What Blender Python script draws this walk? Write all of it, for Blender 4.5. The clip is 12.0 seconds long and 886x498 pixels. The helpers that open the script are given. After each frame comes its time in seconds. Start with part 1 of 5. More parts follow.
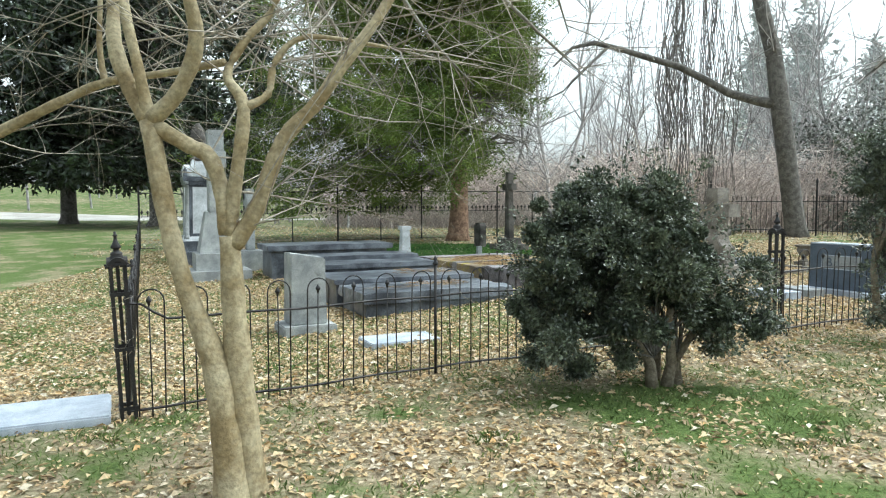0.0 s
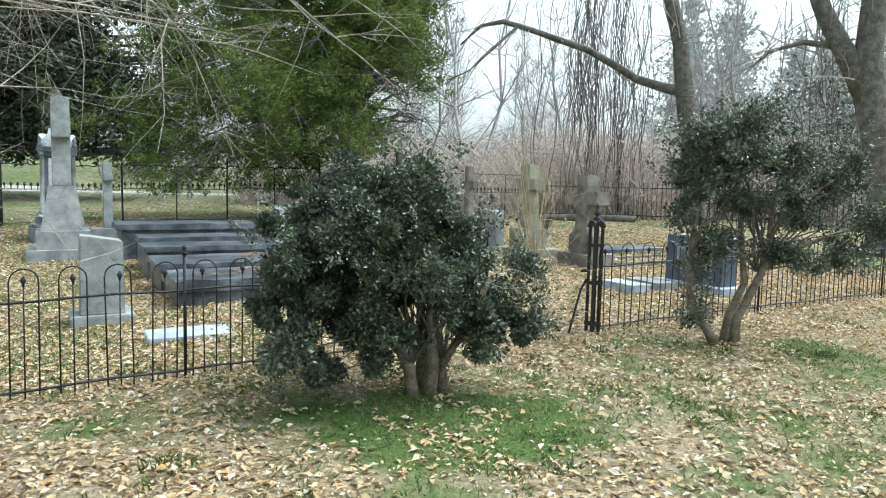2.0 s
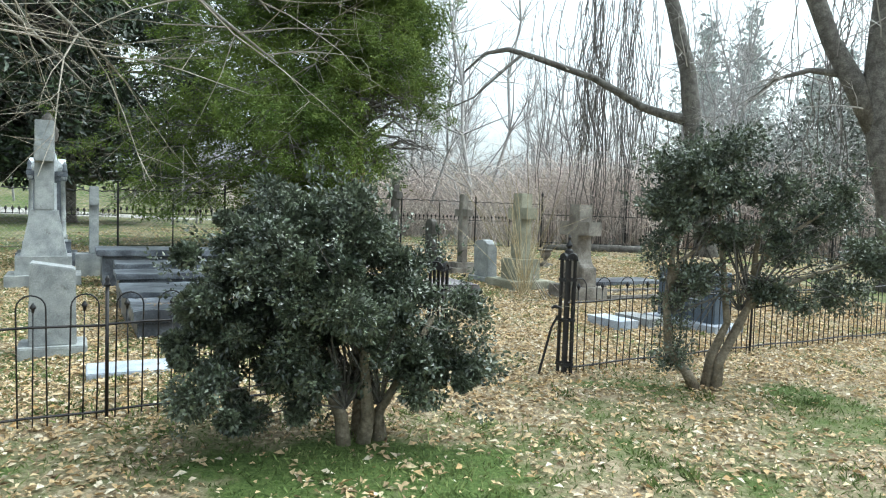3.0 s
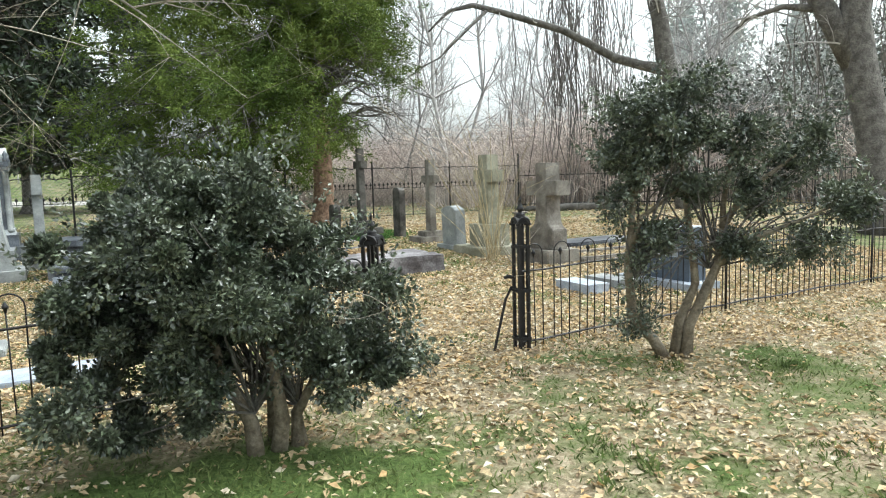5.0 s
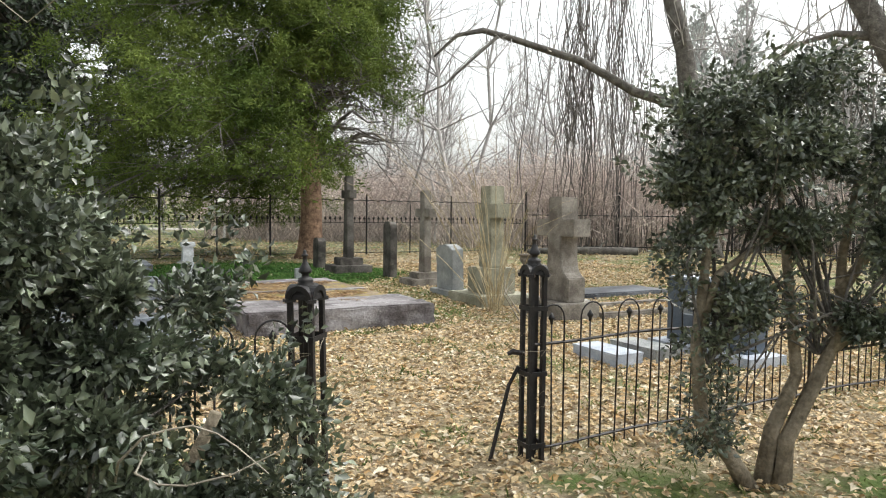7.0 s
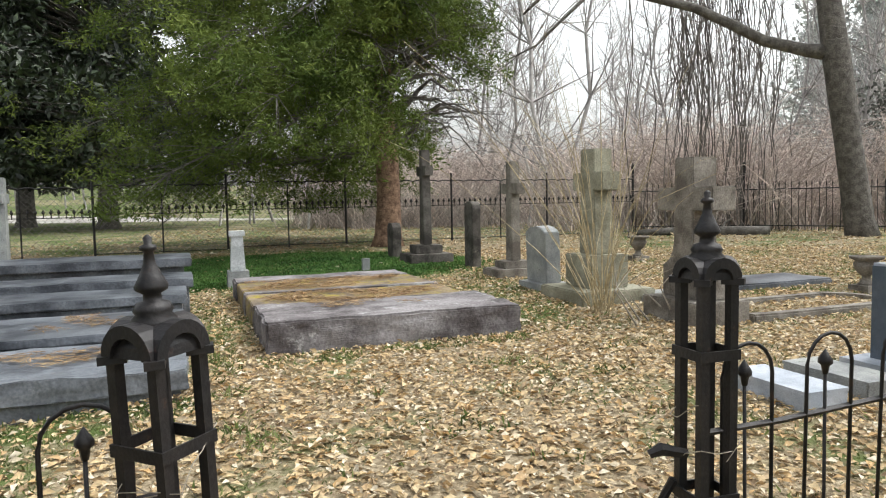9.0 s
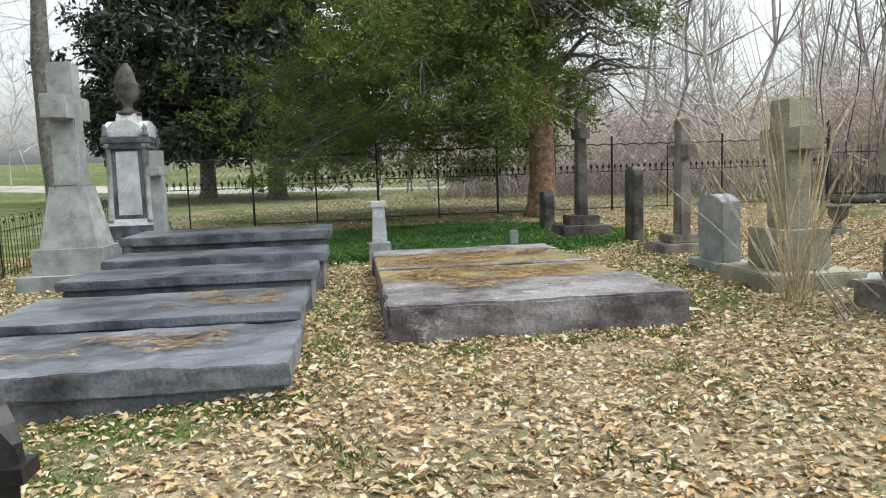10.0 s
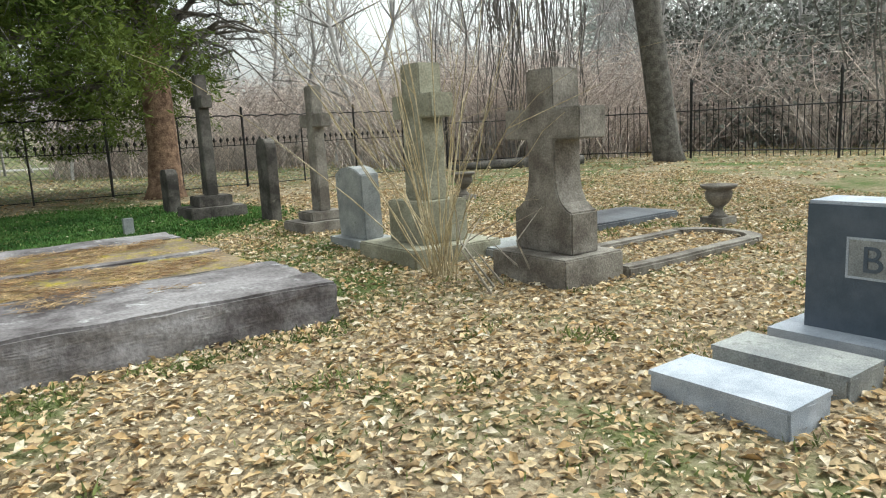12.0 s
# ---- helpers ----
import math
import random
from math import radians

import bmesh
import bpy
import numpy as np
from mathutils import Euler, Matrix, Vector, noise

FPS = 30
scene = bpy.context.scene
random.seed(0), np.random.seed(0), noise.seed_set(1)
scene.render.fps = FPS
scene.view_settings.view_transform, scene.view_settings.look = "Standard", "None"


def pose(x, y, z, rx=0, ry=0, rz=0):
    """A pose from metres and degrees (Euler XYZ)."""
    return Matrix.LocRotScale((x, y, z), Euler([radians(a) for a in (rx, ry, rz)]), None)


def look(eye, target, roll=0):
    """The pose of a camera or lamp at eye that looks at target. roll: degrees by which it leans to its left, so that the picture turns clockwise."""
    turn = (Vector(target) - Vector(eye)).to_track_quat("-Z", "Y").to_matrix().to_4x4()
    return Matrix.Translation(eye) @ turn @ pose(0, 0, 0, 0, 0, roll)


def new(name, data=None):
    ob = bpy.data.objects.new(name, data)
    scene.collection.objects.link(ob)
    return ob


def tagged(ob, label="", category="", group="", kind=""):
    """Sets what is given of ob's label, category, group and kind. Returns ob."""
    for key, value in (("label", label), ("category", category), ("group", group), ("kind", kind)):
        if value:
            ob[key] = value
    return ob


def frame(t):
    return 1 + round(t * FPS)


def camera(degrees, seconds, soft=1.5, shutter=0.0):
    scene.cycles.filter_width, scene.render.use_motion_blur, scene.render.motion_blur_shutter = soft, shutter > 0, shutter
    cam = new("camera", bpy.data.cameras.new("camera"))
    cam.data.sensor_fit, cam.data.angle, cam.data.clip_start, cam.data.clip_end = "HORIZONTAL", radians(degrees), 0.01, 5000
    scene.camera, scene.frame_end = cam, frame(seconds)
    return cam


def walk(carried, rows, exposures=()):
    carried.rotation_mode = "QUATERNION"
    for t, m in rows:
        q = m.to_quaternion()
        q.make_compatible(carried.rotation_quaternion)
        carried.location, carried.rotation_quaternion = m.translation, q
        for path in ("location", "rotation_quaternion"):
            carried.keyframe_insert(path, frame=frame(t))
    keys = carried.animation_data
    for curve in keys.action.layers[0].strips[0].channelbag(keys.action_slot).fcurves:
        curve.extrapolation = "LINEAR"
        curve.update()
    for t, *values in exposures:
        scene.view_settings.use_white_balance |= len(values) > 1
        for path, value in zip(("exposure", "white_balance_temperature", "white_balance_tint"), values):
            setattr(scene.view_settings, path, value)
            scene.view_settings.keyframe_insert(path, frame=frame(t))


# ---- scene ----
cam = camera(64.76, 12.0, soft=1.15)
PATH = [
    (0, (-0.000, -0.000, 1.527), (0.000, 3.991, 1.263), -0.13),
    (0.5, (0.397, 0.114, 1.547), (0.248, 4.106, 1.330), 0.63),
    (1, (0.790, 0.255, 1.553), (0.848, 4.252, 1.409), 1.59),
    (1.5, (1.135, 0.513, 1.582), (1.345, 4.499, 1.323), 0.88),
    (2, (1.554, 0.599, 1.596), (1.864, 4.569, 1.215), 1.38),
    (2.5, (1.894, 0.729, 1.610), (2.242, 4.699, 1.266), 0.55),
    (2.7, (1.999, 0.852, 1.624), (2.232, 4.839, 1.398), 2.44),
    (4.3, (2.513, 1.315, 1.615), (2.442, 5.308, 1.386), -2.90),
    (4.5, (2.528, 1.376, 1.599), (2.553, 5.369, 1.359), -0.41),
    (5, (2.629, 1.632, 1.617), (2.893, 5.602, 1.201), -1.56),
    (5.5, (2.783, 2.024, 1.657), (2.862, 6.021, 1.536), -0.93),
    (6, (2.817, 2.519, 1.602), (3.100, 6.508, 1.547), -1.91),
    (6.5, (2.841, 3.048, 1.589), (3.247, 7.002, 1.140), -2.30),
    (6.7, (2.864, 3.269, 1.572), (3.187, 7.251, 1.373), -0.00),
    (8.3, (3.193, 5.136, 1.374), (3.135, 9.127, 1.120), -1.55),
    (8.5, (3.190, 5.335, 1.377), (3.103, 9.324, 1.097), -1.86),
    (8.8, (3.186, 5.663, 1.384), (2.912, 9.653, 1.311), 0.63),
    (9, (3.174, 5.864, 1.401), (2.854, 9.841, 1.121), -1.01),
    (9.3, (3.180, 6.133, 1.370), (2.608, 10.070, 0.954), -1.61),
    (9.5, (3.204, 6.313, 1.360), (2.342, 10.214, 1.179), -1.28),
    (10, (3.184, 6.806, 1.385), (1.970, 10.592, 0.945), -1.87),
    (10.5, (3.068, 7.190, 1.374), (2.034, 11.041, 1.053), -0.34),
    (11, (3.037, 7.443, 1.342), (2.125, 11.285, 0.705), -1.15),
    (11.5, (3.100, 7.690, 1.336), (2.850, 11.630, 0.690), -2.02),
    (11.8, (3.182, 7.797, 1.349), (3.673, 11.725, 0.772), -1.81),
    (12, (3.222, 7.873, 1.355), (3.963, 11.747, 0.688), -2.86),
]
EXPOSURES = [
    (0, 0.4, 5900, -2), (2.5, 0.4, 5750, -3), (4.5, 0.43, 5950, -1), (5.5, 0.52, 6300, 2), (6.5, 0.34, 6550, 5),
    (9, 0.15, 6500, 7), (9.5, 0.05, 6350, 6), (10.5, 0.2, 6300, 3), (12, 0.15, 6350, 0),
]
walk(cam, [(t, look(eye, target, roll)) for t, eye, target, roll in PATH], EXPOSURES)

# ---- light ----
world = bpy.data.worlds.new("overcast_sky")
scene.world = world
world.use_nodes = True
wn = world.node_tree
sky = wn.nodes.new("ShaderNodeTexSky")
sky.sky_type = "NISHITA"
sky.sun_disc = False
sky.sun_elevation, sky.sun_rotation = radians(60), radians(75)
sky.air_density, sky.dust_density, sky.ozone_density = 1.0, 5.0, 1.0
pale = wn.nodes.new("ShaderNodeHueSaturation")
pale.inputs["Saturation"].default_value, pale.inputs["Value"].default_value = 0.15, 2.0
wn.links.new(sky.outputs[0], pale.inputs["Color"])
wn.links.new(pale.outputs[0], wn.nodes["Background"].inputs[0])
wn.nodes["Background"].inputs[1].default_value = 0.15
sun = new("sun", bpy.data.lights.new("sun", "SUN"))
sun.data.energy, sun.data.angle, sun.data.color = 0.5, radians(40), (1.0, 0.98, 0.95)
sun.matrix_world = look((0, 0, 30), (-0.5 * 30, 0.05 * 30, 30 - 0.87 * 30))


# ---- helpers for building ----
def gz(x, y):
    """Height of the ground."""
    dip = 0.2 * min(1, max(0, (0.8 - x) / 3)) * min(1, max(0, (22 - y) / 7)) * min(1, max(0, (y - 4.5) / 3.5))
    bank = min(4.0, max(0.0, 0.07 * (y + 0.45 * abs(x) - 62)))
    return min(0.3, max(-0.05, 0.019 * (y - 6.5))) - dip + bank


U = (math.cos(radians(25)), math.sin(radians(25)))


def mat(name, c1, c2, scale=4.0, rough=0.85, bump=0.3, c3=None, spot=0.6, fine=60.0, metal=0.0, vary=0.0, spec=0.3, coords="Object", trans=0.0):
    m = bpy.data.materials.new(name)
    m.use_nodes = True
    nt = m.node_tree
    n, l = nt.nodes, nt.links
    b = n["Principled BSDF"]
    b.inputs["Roughness"].default_value, b.inputs["Metallic"].default_value = rough, metal
    b.inputs["Specular IOR Level"].default_value = spec
    co = n.new("ShaderNodeTexCoord")
    src = co.outputs[coords]
    big = n.new("ShaderNodeTexNoise")
    big.inputs["Scale"].default_value, big.inputs["Detail"].default_value, big.inputs["Roughness"].default_value = scale, 8, 0.65
    l.new(src, big.inputs["Vector"])
    ramp = n.new("ShaderNodeValToRGB")
    ramp.color_ramp.elements[0].position, ramp.color_ramp.elements[1].position = 0.4, 0.61
    ramp.color_ramp.elements[0].color, ramp.color_ramp.elements[1].color = (*c1, 1), (*c2, 1)
    l.new(big.outputs["Fac"], ramp.inputs[0])
    col = ramp.outputs[0]
    small = n.new("ShaderNodeTexNoise")
    small.inputs["Scale"].default_value, small.inputs["Detail"].default_value = fine, 4
    l.new(src, small.inputs["Vector"])
    if c3:
        r2 = n.new("ShaderNodeValToRGB")
        r2.color_ramp.elements[0].position, r2.color_ramp.elements[1].position = spot, spot + 0.12
        sp = n.new("ShaderNodeTexNoise")
        sp.inputs["Scale"].default_value, sp.inputs["Detail"].default_value = scale * 2.3, 10
        sp.inputs["Roughness"].default_value = 0.75
        l.new(src, sp.inputs["Vector"])
        l.new(sp.outputs["Fac"], r2.inputs[0])
        mx = n.new("ShaderNodeMix")
        mx.data_type = "RGBA"
        l.new(r2.outputs[0], mx.inputs["Factor"])
        l.new(col, mx.inputs["A"])
        mx.inputs["B"].default_value = (*c3, 1)
        col = mx.outputs["Result"]
    gr = n.new("ShaderNodeMapRange")
    gr.inputs["To Min"].default_value, gr.inputs["To Max"].default_value = 0.72, 1.28
    gr.inputs["From Min"].default_value, gr.inputs["From Max"].default_value = 0.3, 0.7
    l.new(small.outputs["Fac"], gr.inputs["Value"])
    hs = n.new("ShaderNodeHueSaturation")
    l.new(col, hs.inputs["Color"])
    l.new(gr.outputs[0], hs.inputs["Value"])
    col = hs.outputs[0]
    if vary:
        geo = n.new("ShaderNodeNewGeometry")
        vr = n.new("ShaderNodeMapRange")
        vr.inputs["To Min"].default_value, vr.inputs["To Max"].default_value = 1 - vary, 1 + vary
        l.new(geo.outputs["Random Per Island"], vr.inputs["Value"])
        hv = n.new("ShaderNodeHueSaturation")
        l.new(col, hv.inputs["Color"])
        l.new(vr.outputs[0], hv.inputs["Value"])
        col = hv.outputs[0]
    l.new(col, b.inputs["Base Color"])
    if bump:
        ad = n.new("ShaderNodeMath")
        ad.operation = "ADD"
        l.new(big.outputs["Fac"], ad.inputs[0])
        l.new(small.outputs["Fac"], ad.inputs[1])
        bp = n.new("ShaderNodeBump")
        bp.inputs["Strength"].default_value, bp.inputs["Distance"].default_value = bump, 0.02
        l.new(ad.outputs[0], bp.inputs["Height"])
        l.new(bp.outputs[0], b.inputs["Normal"])
    if trans:
        tr = n.new("ShaderNodeBsdfTranslucent")
        l.new(col, tr.inputs["Color"])
        ms = n.new("ShaderNodeMixShader")
        ms.inputs[0].default_value = trans
        l.new(b.outputs[0], ms.inputs[1])
        l.new(tr.outputs[0], ms.inputs[2])
        l.new(ms.outputs[0], n["Material Output"].inputs[0])
    return m


class Acc:
    """Collects vertices and faces of one mesh."""

    def __init__(self):
        self.v, self.f = [], []

    def tube(self, pts, radii, sides=6, cap=True):
        pts = [Vector(p) for p in pts]
        base = len(self.v)
        up = Vector((0.31, 0.17, 0.93))
        for i, p in enumerate(pts):
            d = (pts[min(i + 1, len(pts) - 1)] - pts[max(i - 1, 0)]).normalized()
            a = d.cross(up)
            if a.length < 0.05:
                a = d.cross(Vector((1, 0, 0)))
            a.normalize()
            b = d.cross(a)
            r = radii[i] if isinstance(radii, (list, tuple)) else radii
            for k in range(sides):
                q = 2 * math.pi * k / sides
                self.v.append(p + a * (r * math.cos(q)) + b * (r * math.sin(q)))
        for i in range(len(pts) - 1):
            for k in range(sides):
                k2 = (k + 1) % sides
                self.f.append((base + i * sides + k, base + i * sides + k2, base + (i + 1) * sides + k2, base + (i + 1) * sides + k))
        if cap:
            self.f.append(tuple(base + k for k in reversed(range(sides))))
            e = base + (len(pts) - 1) * sides
            self.f.append(tuple(e + k for k in range(sides)))
        return self

    def lathe(self, prof, sides=16, centre=(0, 0, 0)):
        base = len(self.v)
        for r, z in prof:
            for k in range(sides):
                q = 2 * math.pi * k / sides
                self.v.append(Vector((centre[0] + r * math.cos(q), centre[1] + r * math.sin(q), centre[2] + z)))
        for i in range(len(prof) - 1):
            for k in range(sides):
                k2 = (k + 1) % sides
                self.f.append((base + i * sides + k, base + i * sides + k2, base + (i + 1) * sides + k2, base + (i + 1) * sides + k))
        self.f.append(tuple(base + k for k in reversed(range(sides))))
        e = base + (len(prof) - 1) * sides
        self.f.append(tuple(e + k for k in range(sides)))
        return self

    def mesh(self, name, material, smooth=False):
        me = bpy.data.meshes.new(name)
        me.from_pydata([tuple(p) for p in self.v], [], self.f)
        if smooth:
            me.shade_smooth()
        me.materials.append(material)
        return me


def part(name, shape, material, parent, label="", smooth=False):
    """Links a bmesh or an Acc as one mesh object under a thing."""
    if isinstance(shape, Acc):
        me = shape.mesh(name, material, smooth)
    else:
        me = bpy.data.meshes.new(name)
        shape.to_mesh(me)
        shape.free()
        if smooth:
            me.shade_smooth()
        me.materials.append(material)
    ob = new(name, me)
    ob.parent = parent
    if label:
        ob["label"] = label
    return ob


def thing(name, x, y, turn, label, category, group="", z=None, tilt=(0, 0), kind=""):
    e = new(name)
    e.empty_display_size = 0.1
    e.matrix_world = pose(x, y, gz(x, y) if z is None else z, tilt[0], tilt[1], turn)
    return tagged(e, label, category, group, kind)


def block(x0, x1, y0, y1, z0, z1, bevel=0.012, taper=(0, 0), rough=0.0, cuts=0, bm=None, seed=0):
    """A bevelled stone block; taper draws the top in; rough leaves the faces uneven."""
    b = bm or bmesh.new()
    vs = []
    for z, t in ((z0, 0), (z1, 1)):
        for x, y in ((x0 + taper[0] * t, y0 + taper[1] * t), (x1 - taper[0] * t, y0 + taper[1] * t), (x1 - taper[0] * t, y1 - taper[1] * t), (x0 + taper[0] * t, y1 - taper[1] * t)):
            vs.append(b.verts.new((x, y, z)))
    fs = [b.faces.new([vs[i] for i in q]) for q in ((3, 2, 1, 0), (4, 5, 6, 7), (0, 1, 5, 4), (1, 2, 6, 5), (2, 3, 7, 6), (3, 0, 4, 7))]
    es = list({e for f in fs for e in f.edges})
    if cuts:
        bmesh.ops.subdivide_edges(b, edges=es, cuts=cuts, use_grid_fill=True)
    if bevel:
        sharp = [e for e in b.edges if len(e.link_faces) == 2 and e.calc_face_angle(0) > 0.6 and e.verts[0].co.z >= z0 - 1e-4]
        bmesh.ops.bevel(b, geom=sharp, offset=bevel, segments=2, affect="EDGES", clamp_overlap=True)
    if rough:
        for w in b.verts:
            if w.co.z > z0 + 0.002:
                w.co += noise.noise_vector(w.co * 5 + Vector((seed * 7.3, 0, 0))) * rough + noise.noise_vector(w.co * 14 + Vector((seed * 3.1, 0, 0))) * rough * 0.5
    return b


def outline(pts, y0, y1, bevel=0.01):
    """A plate cut to an outline in x and z, from y0 to y1."""
    b = bmesh.new()
    lo = [b.verts.new((x, y0, z)) for x, z in pts]
    hi = [b.verts.new((x, y1, z)) for x, z in pts]
    n = len(pts)
    b.faces.new(lo)
    b.faces.new(list(reversed(hi)))
    for i in range(n):
        b.faces.new((lo[(i + 1) % n], lo[i], hi[i], hi[(i + 1) % n]))
    bmesh.ops.recalc_face_normals(b, faces=b.faces)
    if bevel:
        bmesh.ops.bevel(b, geom=[e for e in b.edges if e.calc_face_angle(0) > 0.5], offset=bevel, segments=2, affect="EDGES", clamp_overlap=True)
    return b


def upright(b):
    """Turns an outline plate so that it spans y and z, its thickness along x."""
    bmesh.ops.rotate(b, verts=b.verts, cent=(0, 0, 0), matrix=Matrix.Rotation(radians(90), 3, "Z"))
    return b


# ---- materials ----
GRANITE = mat("grey_granite", (0.2, 0.21, 0.215), (0.34, 0.35, 0.34), 3, 0.75, 0.15, (0.12, 0.12, 0.11), 0.58, 120)
DARKSTONE = mat("weathered_dark_stone", (0.044, 0.048, 0.058), (0.175, 0.19, 0.215), 1.5, 0.3, 0.1, (0.3, 0.32, 0.34), 0.62, 45)
LEDGER = mat("weathered_concrete", (0.07, 0.06, 0.062), (0.255, 0.24, 0.245), 1.6, 0.8, 0.25, (0.5, 0.5, 0.5), 0.57, 40)
MOSSY = mat("mossy_concrete", (0.12, 0.095, 0.075), (0.26, 0.2, 0.13), 2.2, 0.95, 0.4, (0.27, 0.22, 0.02), 0.5, 40)
BROWNSTONE = mat("lichen_brown_stone", (0.12, 0.105, 0.09), (0.26, 0.24, 0.21), 3, 0.9, 0.35, (0.33, 0.32, 0.27), 0.6, 60)
OLIVESTONE = mat("olive_lichen_stone", (0.19, 0.18, 0.13), (0.33, 0.32, 0.25), 3, 0.9, 0.3, (0.24, 0.22, 0.08), 0.6, 60)
MARBLE = mat("white_marble", (0.36, 0.38, 0.39), (0.6, 0.62, 0.64), 2.5, 0.55, 0.12, (0.17, 0.18, 0.18), 0.6, 60)
BLUEGRANITE = mat("blue_grey_granite", (0.3, 0.335, 0.39), (0.43, 0.465, 0.52), 5, 0.6, 0.2, (0.28, 0.3, 0.34), 0.6, 220)
SLATE = mat("polished_dark_granite", (0.065, 0.085, 0.11), (0.09, 0.11, 0.14), 6, 0.4, 0.06, None, 0.6, 260)
IRON = mat("rusty_iron", (0.01, 0.01, 0.012), (0.026, 0.022, 0.022), 7, 0.5, 0.12, (0.075, 0.038, 0.026), 0.6, 90, 0.2, spec=0.5)
WIRE = mat("galvanised_wire", (0.16, 0.15, 0.14), (0.34, 0.33, 0.31), 6, 0.6, 0.0, (0.12, 0.075, 0.05), 0.6, 60)
SOOTSTONE = mat("soot_dark_stone", (0.045, 0.04, 0.036), (0.14, 0.128, 0.115), 3, 0.9, 0.35, (0.27, 0.25, 0.2), 0.6, 60)
MYRTLE = mat("smooth_tan_bark", (0.2, 0.15, 0.075), (0.36, 0.31, 0.2), 3.5, 0.75, 0.3, (0.17, 0.13, 0.07), 0.62, 40)
BARK = mat("grey_bark", (0.085, 0.078, 0.07), (0.175, 0.162, 0.148), 6, 0.95, 1.0, None, 0.6, 30)
CEDARBARK = mat("red_cedar_bark", (0.13, 0.08, 0.055), (0.32, 0.21, 0.145), 7, 0.95, 1.0, None, 0.6, 35)
TWIG = mat("pale_twigs", (0.2, 0.175, 0.14), (0.37, 0.335, 0.28), 3, 0.9, 0.0, None, 0.6, 30)
HOLLY = mat("dark_holly_leaf", (0.034, 0.048, 0.028), (0.135, 0.158, 0.1), 4, 0.34, 0.0, (0.1, 0.085, 0.035), 0.66, 12, vary=0.6, spec=0.9, trans=0.14)
MAGNOLIA = mat("magnolia_leaf", (0.008, 0.015, 0.007), (0.035, 0.055, 0.022), 1, 0.5, 0.0, None, 0.6, 20, vary=0.7, spec=0.6)
CEDARLEAF = mat("cedar_spray", (0.064, 0.1, 0.018), (0.165, 0.21, 0.046), 0.7, 0.8, 0.0, None, 0.6, 3, vary=0.16, trans=0.25)
# wood and brush lightened beyond their own tone to carry the haze
WOODS = mat("haze_paled_bare_wood", (0.34, 0.32, 0.31), (0.5, 0.48, 0.47), 0.3, 0.95, 0.0, None, 0.6, 3, vary=0.35)
BRUSH = mat("haze_paled_dry_brush", (0.46, 0.385, 0.345), (0.64, 0.56, 0.51), 0.3, 0.95, 0.0, None, 0.6, 3, vary=0.35)
GRASS = mat("winter_grass", (0.085, 0.125, 0.035), (0.2, 0.235, 0.085), 1.2, 0.8, 0.0, None, 0.6, 8, vary=0.4, trans=0.25)
MOSS = mat("deep_green_moss", (0.042, 0.105, 0.022), (0.095, 0.19, 0.045), 1.0, 0.9, 0.0, (0.13, 0.2, 0.055), 0.62, 8, vary=0.3, trans=0.1)
# ivy green greyed and lightened to stand for haze
IVY = mat("haze_paled_ivy", (0.13, 0.138, 0.12), (0.25, 0.26, 0.23), 0.6, 0.7, 0.0, None, 0.6, 8, vary=0.5)
# pine green washed out to pale grey: the distance haze is in the colour
FARPINE = mat("haze_paled_pine", (0.42, 0.45, 0.43), (0.56, 0.59, 0.57), 0.2, 0.9, 0.0, None, 0.6, 2, vary=0.25)
ROADPALE = mat("pale_road", (0.3, 0.285, 0.26), (0.42, 0.4, 0.37), 0.5, 0.9, 0.1)
VINE = mat("vine_stem", (0.13, 0.115, 0.108), (0.24, 0.22, 0.205), 2, 0.9, 0.0, None, 0.6, 10, vary=0.3)
STEMBARK = mat("tan_grey_bark", (0.14, 0.115, 0.08), (0.26, 0.225, 0.17), 8, 0.9, 0.5, None, 0.6, 40)
GREYLIMB = mat("grey_limb_bark", (0.16, 0.15, 0.13), (0.3, 0.285, 0.25), 5, 0.9, 0.3, None, 0.6, 40)
NEEDLE = mat("fallen_needles", (0.24, 0.14, 0.07), (0.42, 0.3, 0.16), 3, 0.9, 0.0, None, 0.6, 20, vary=0.4)
CANE = mat("tan_shrub_canes", (0.34, 0.27, 0.15), (0.52, 0.45, 0.31), 4, 0.8, 0.0, None, 0.6, 30, vary=0.3)


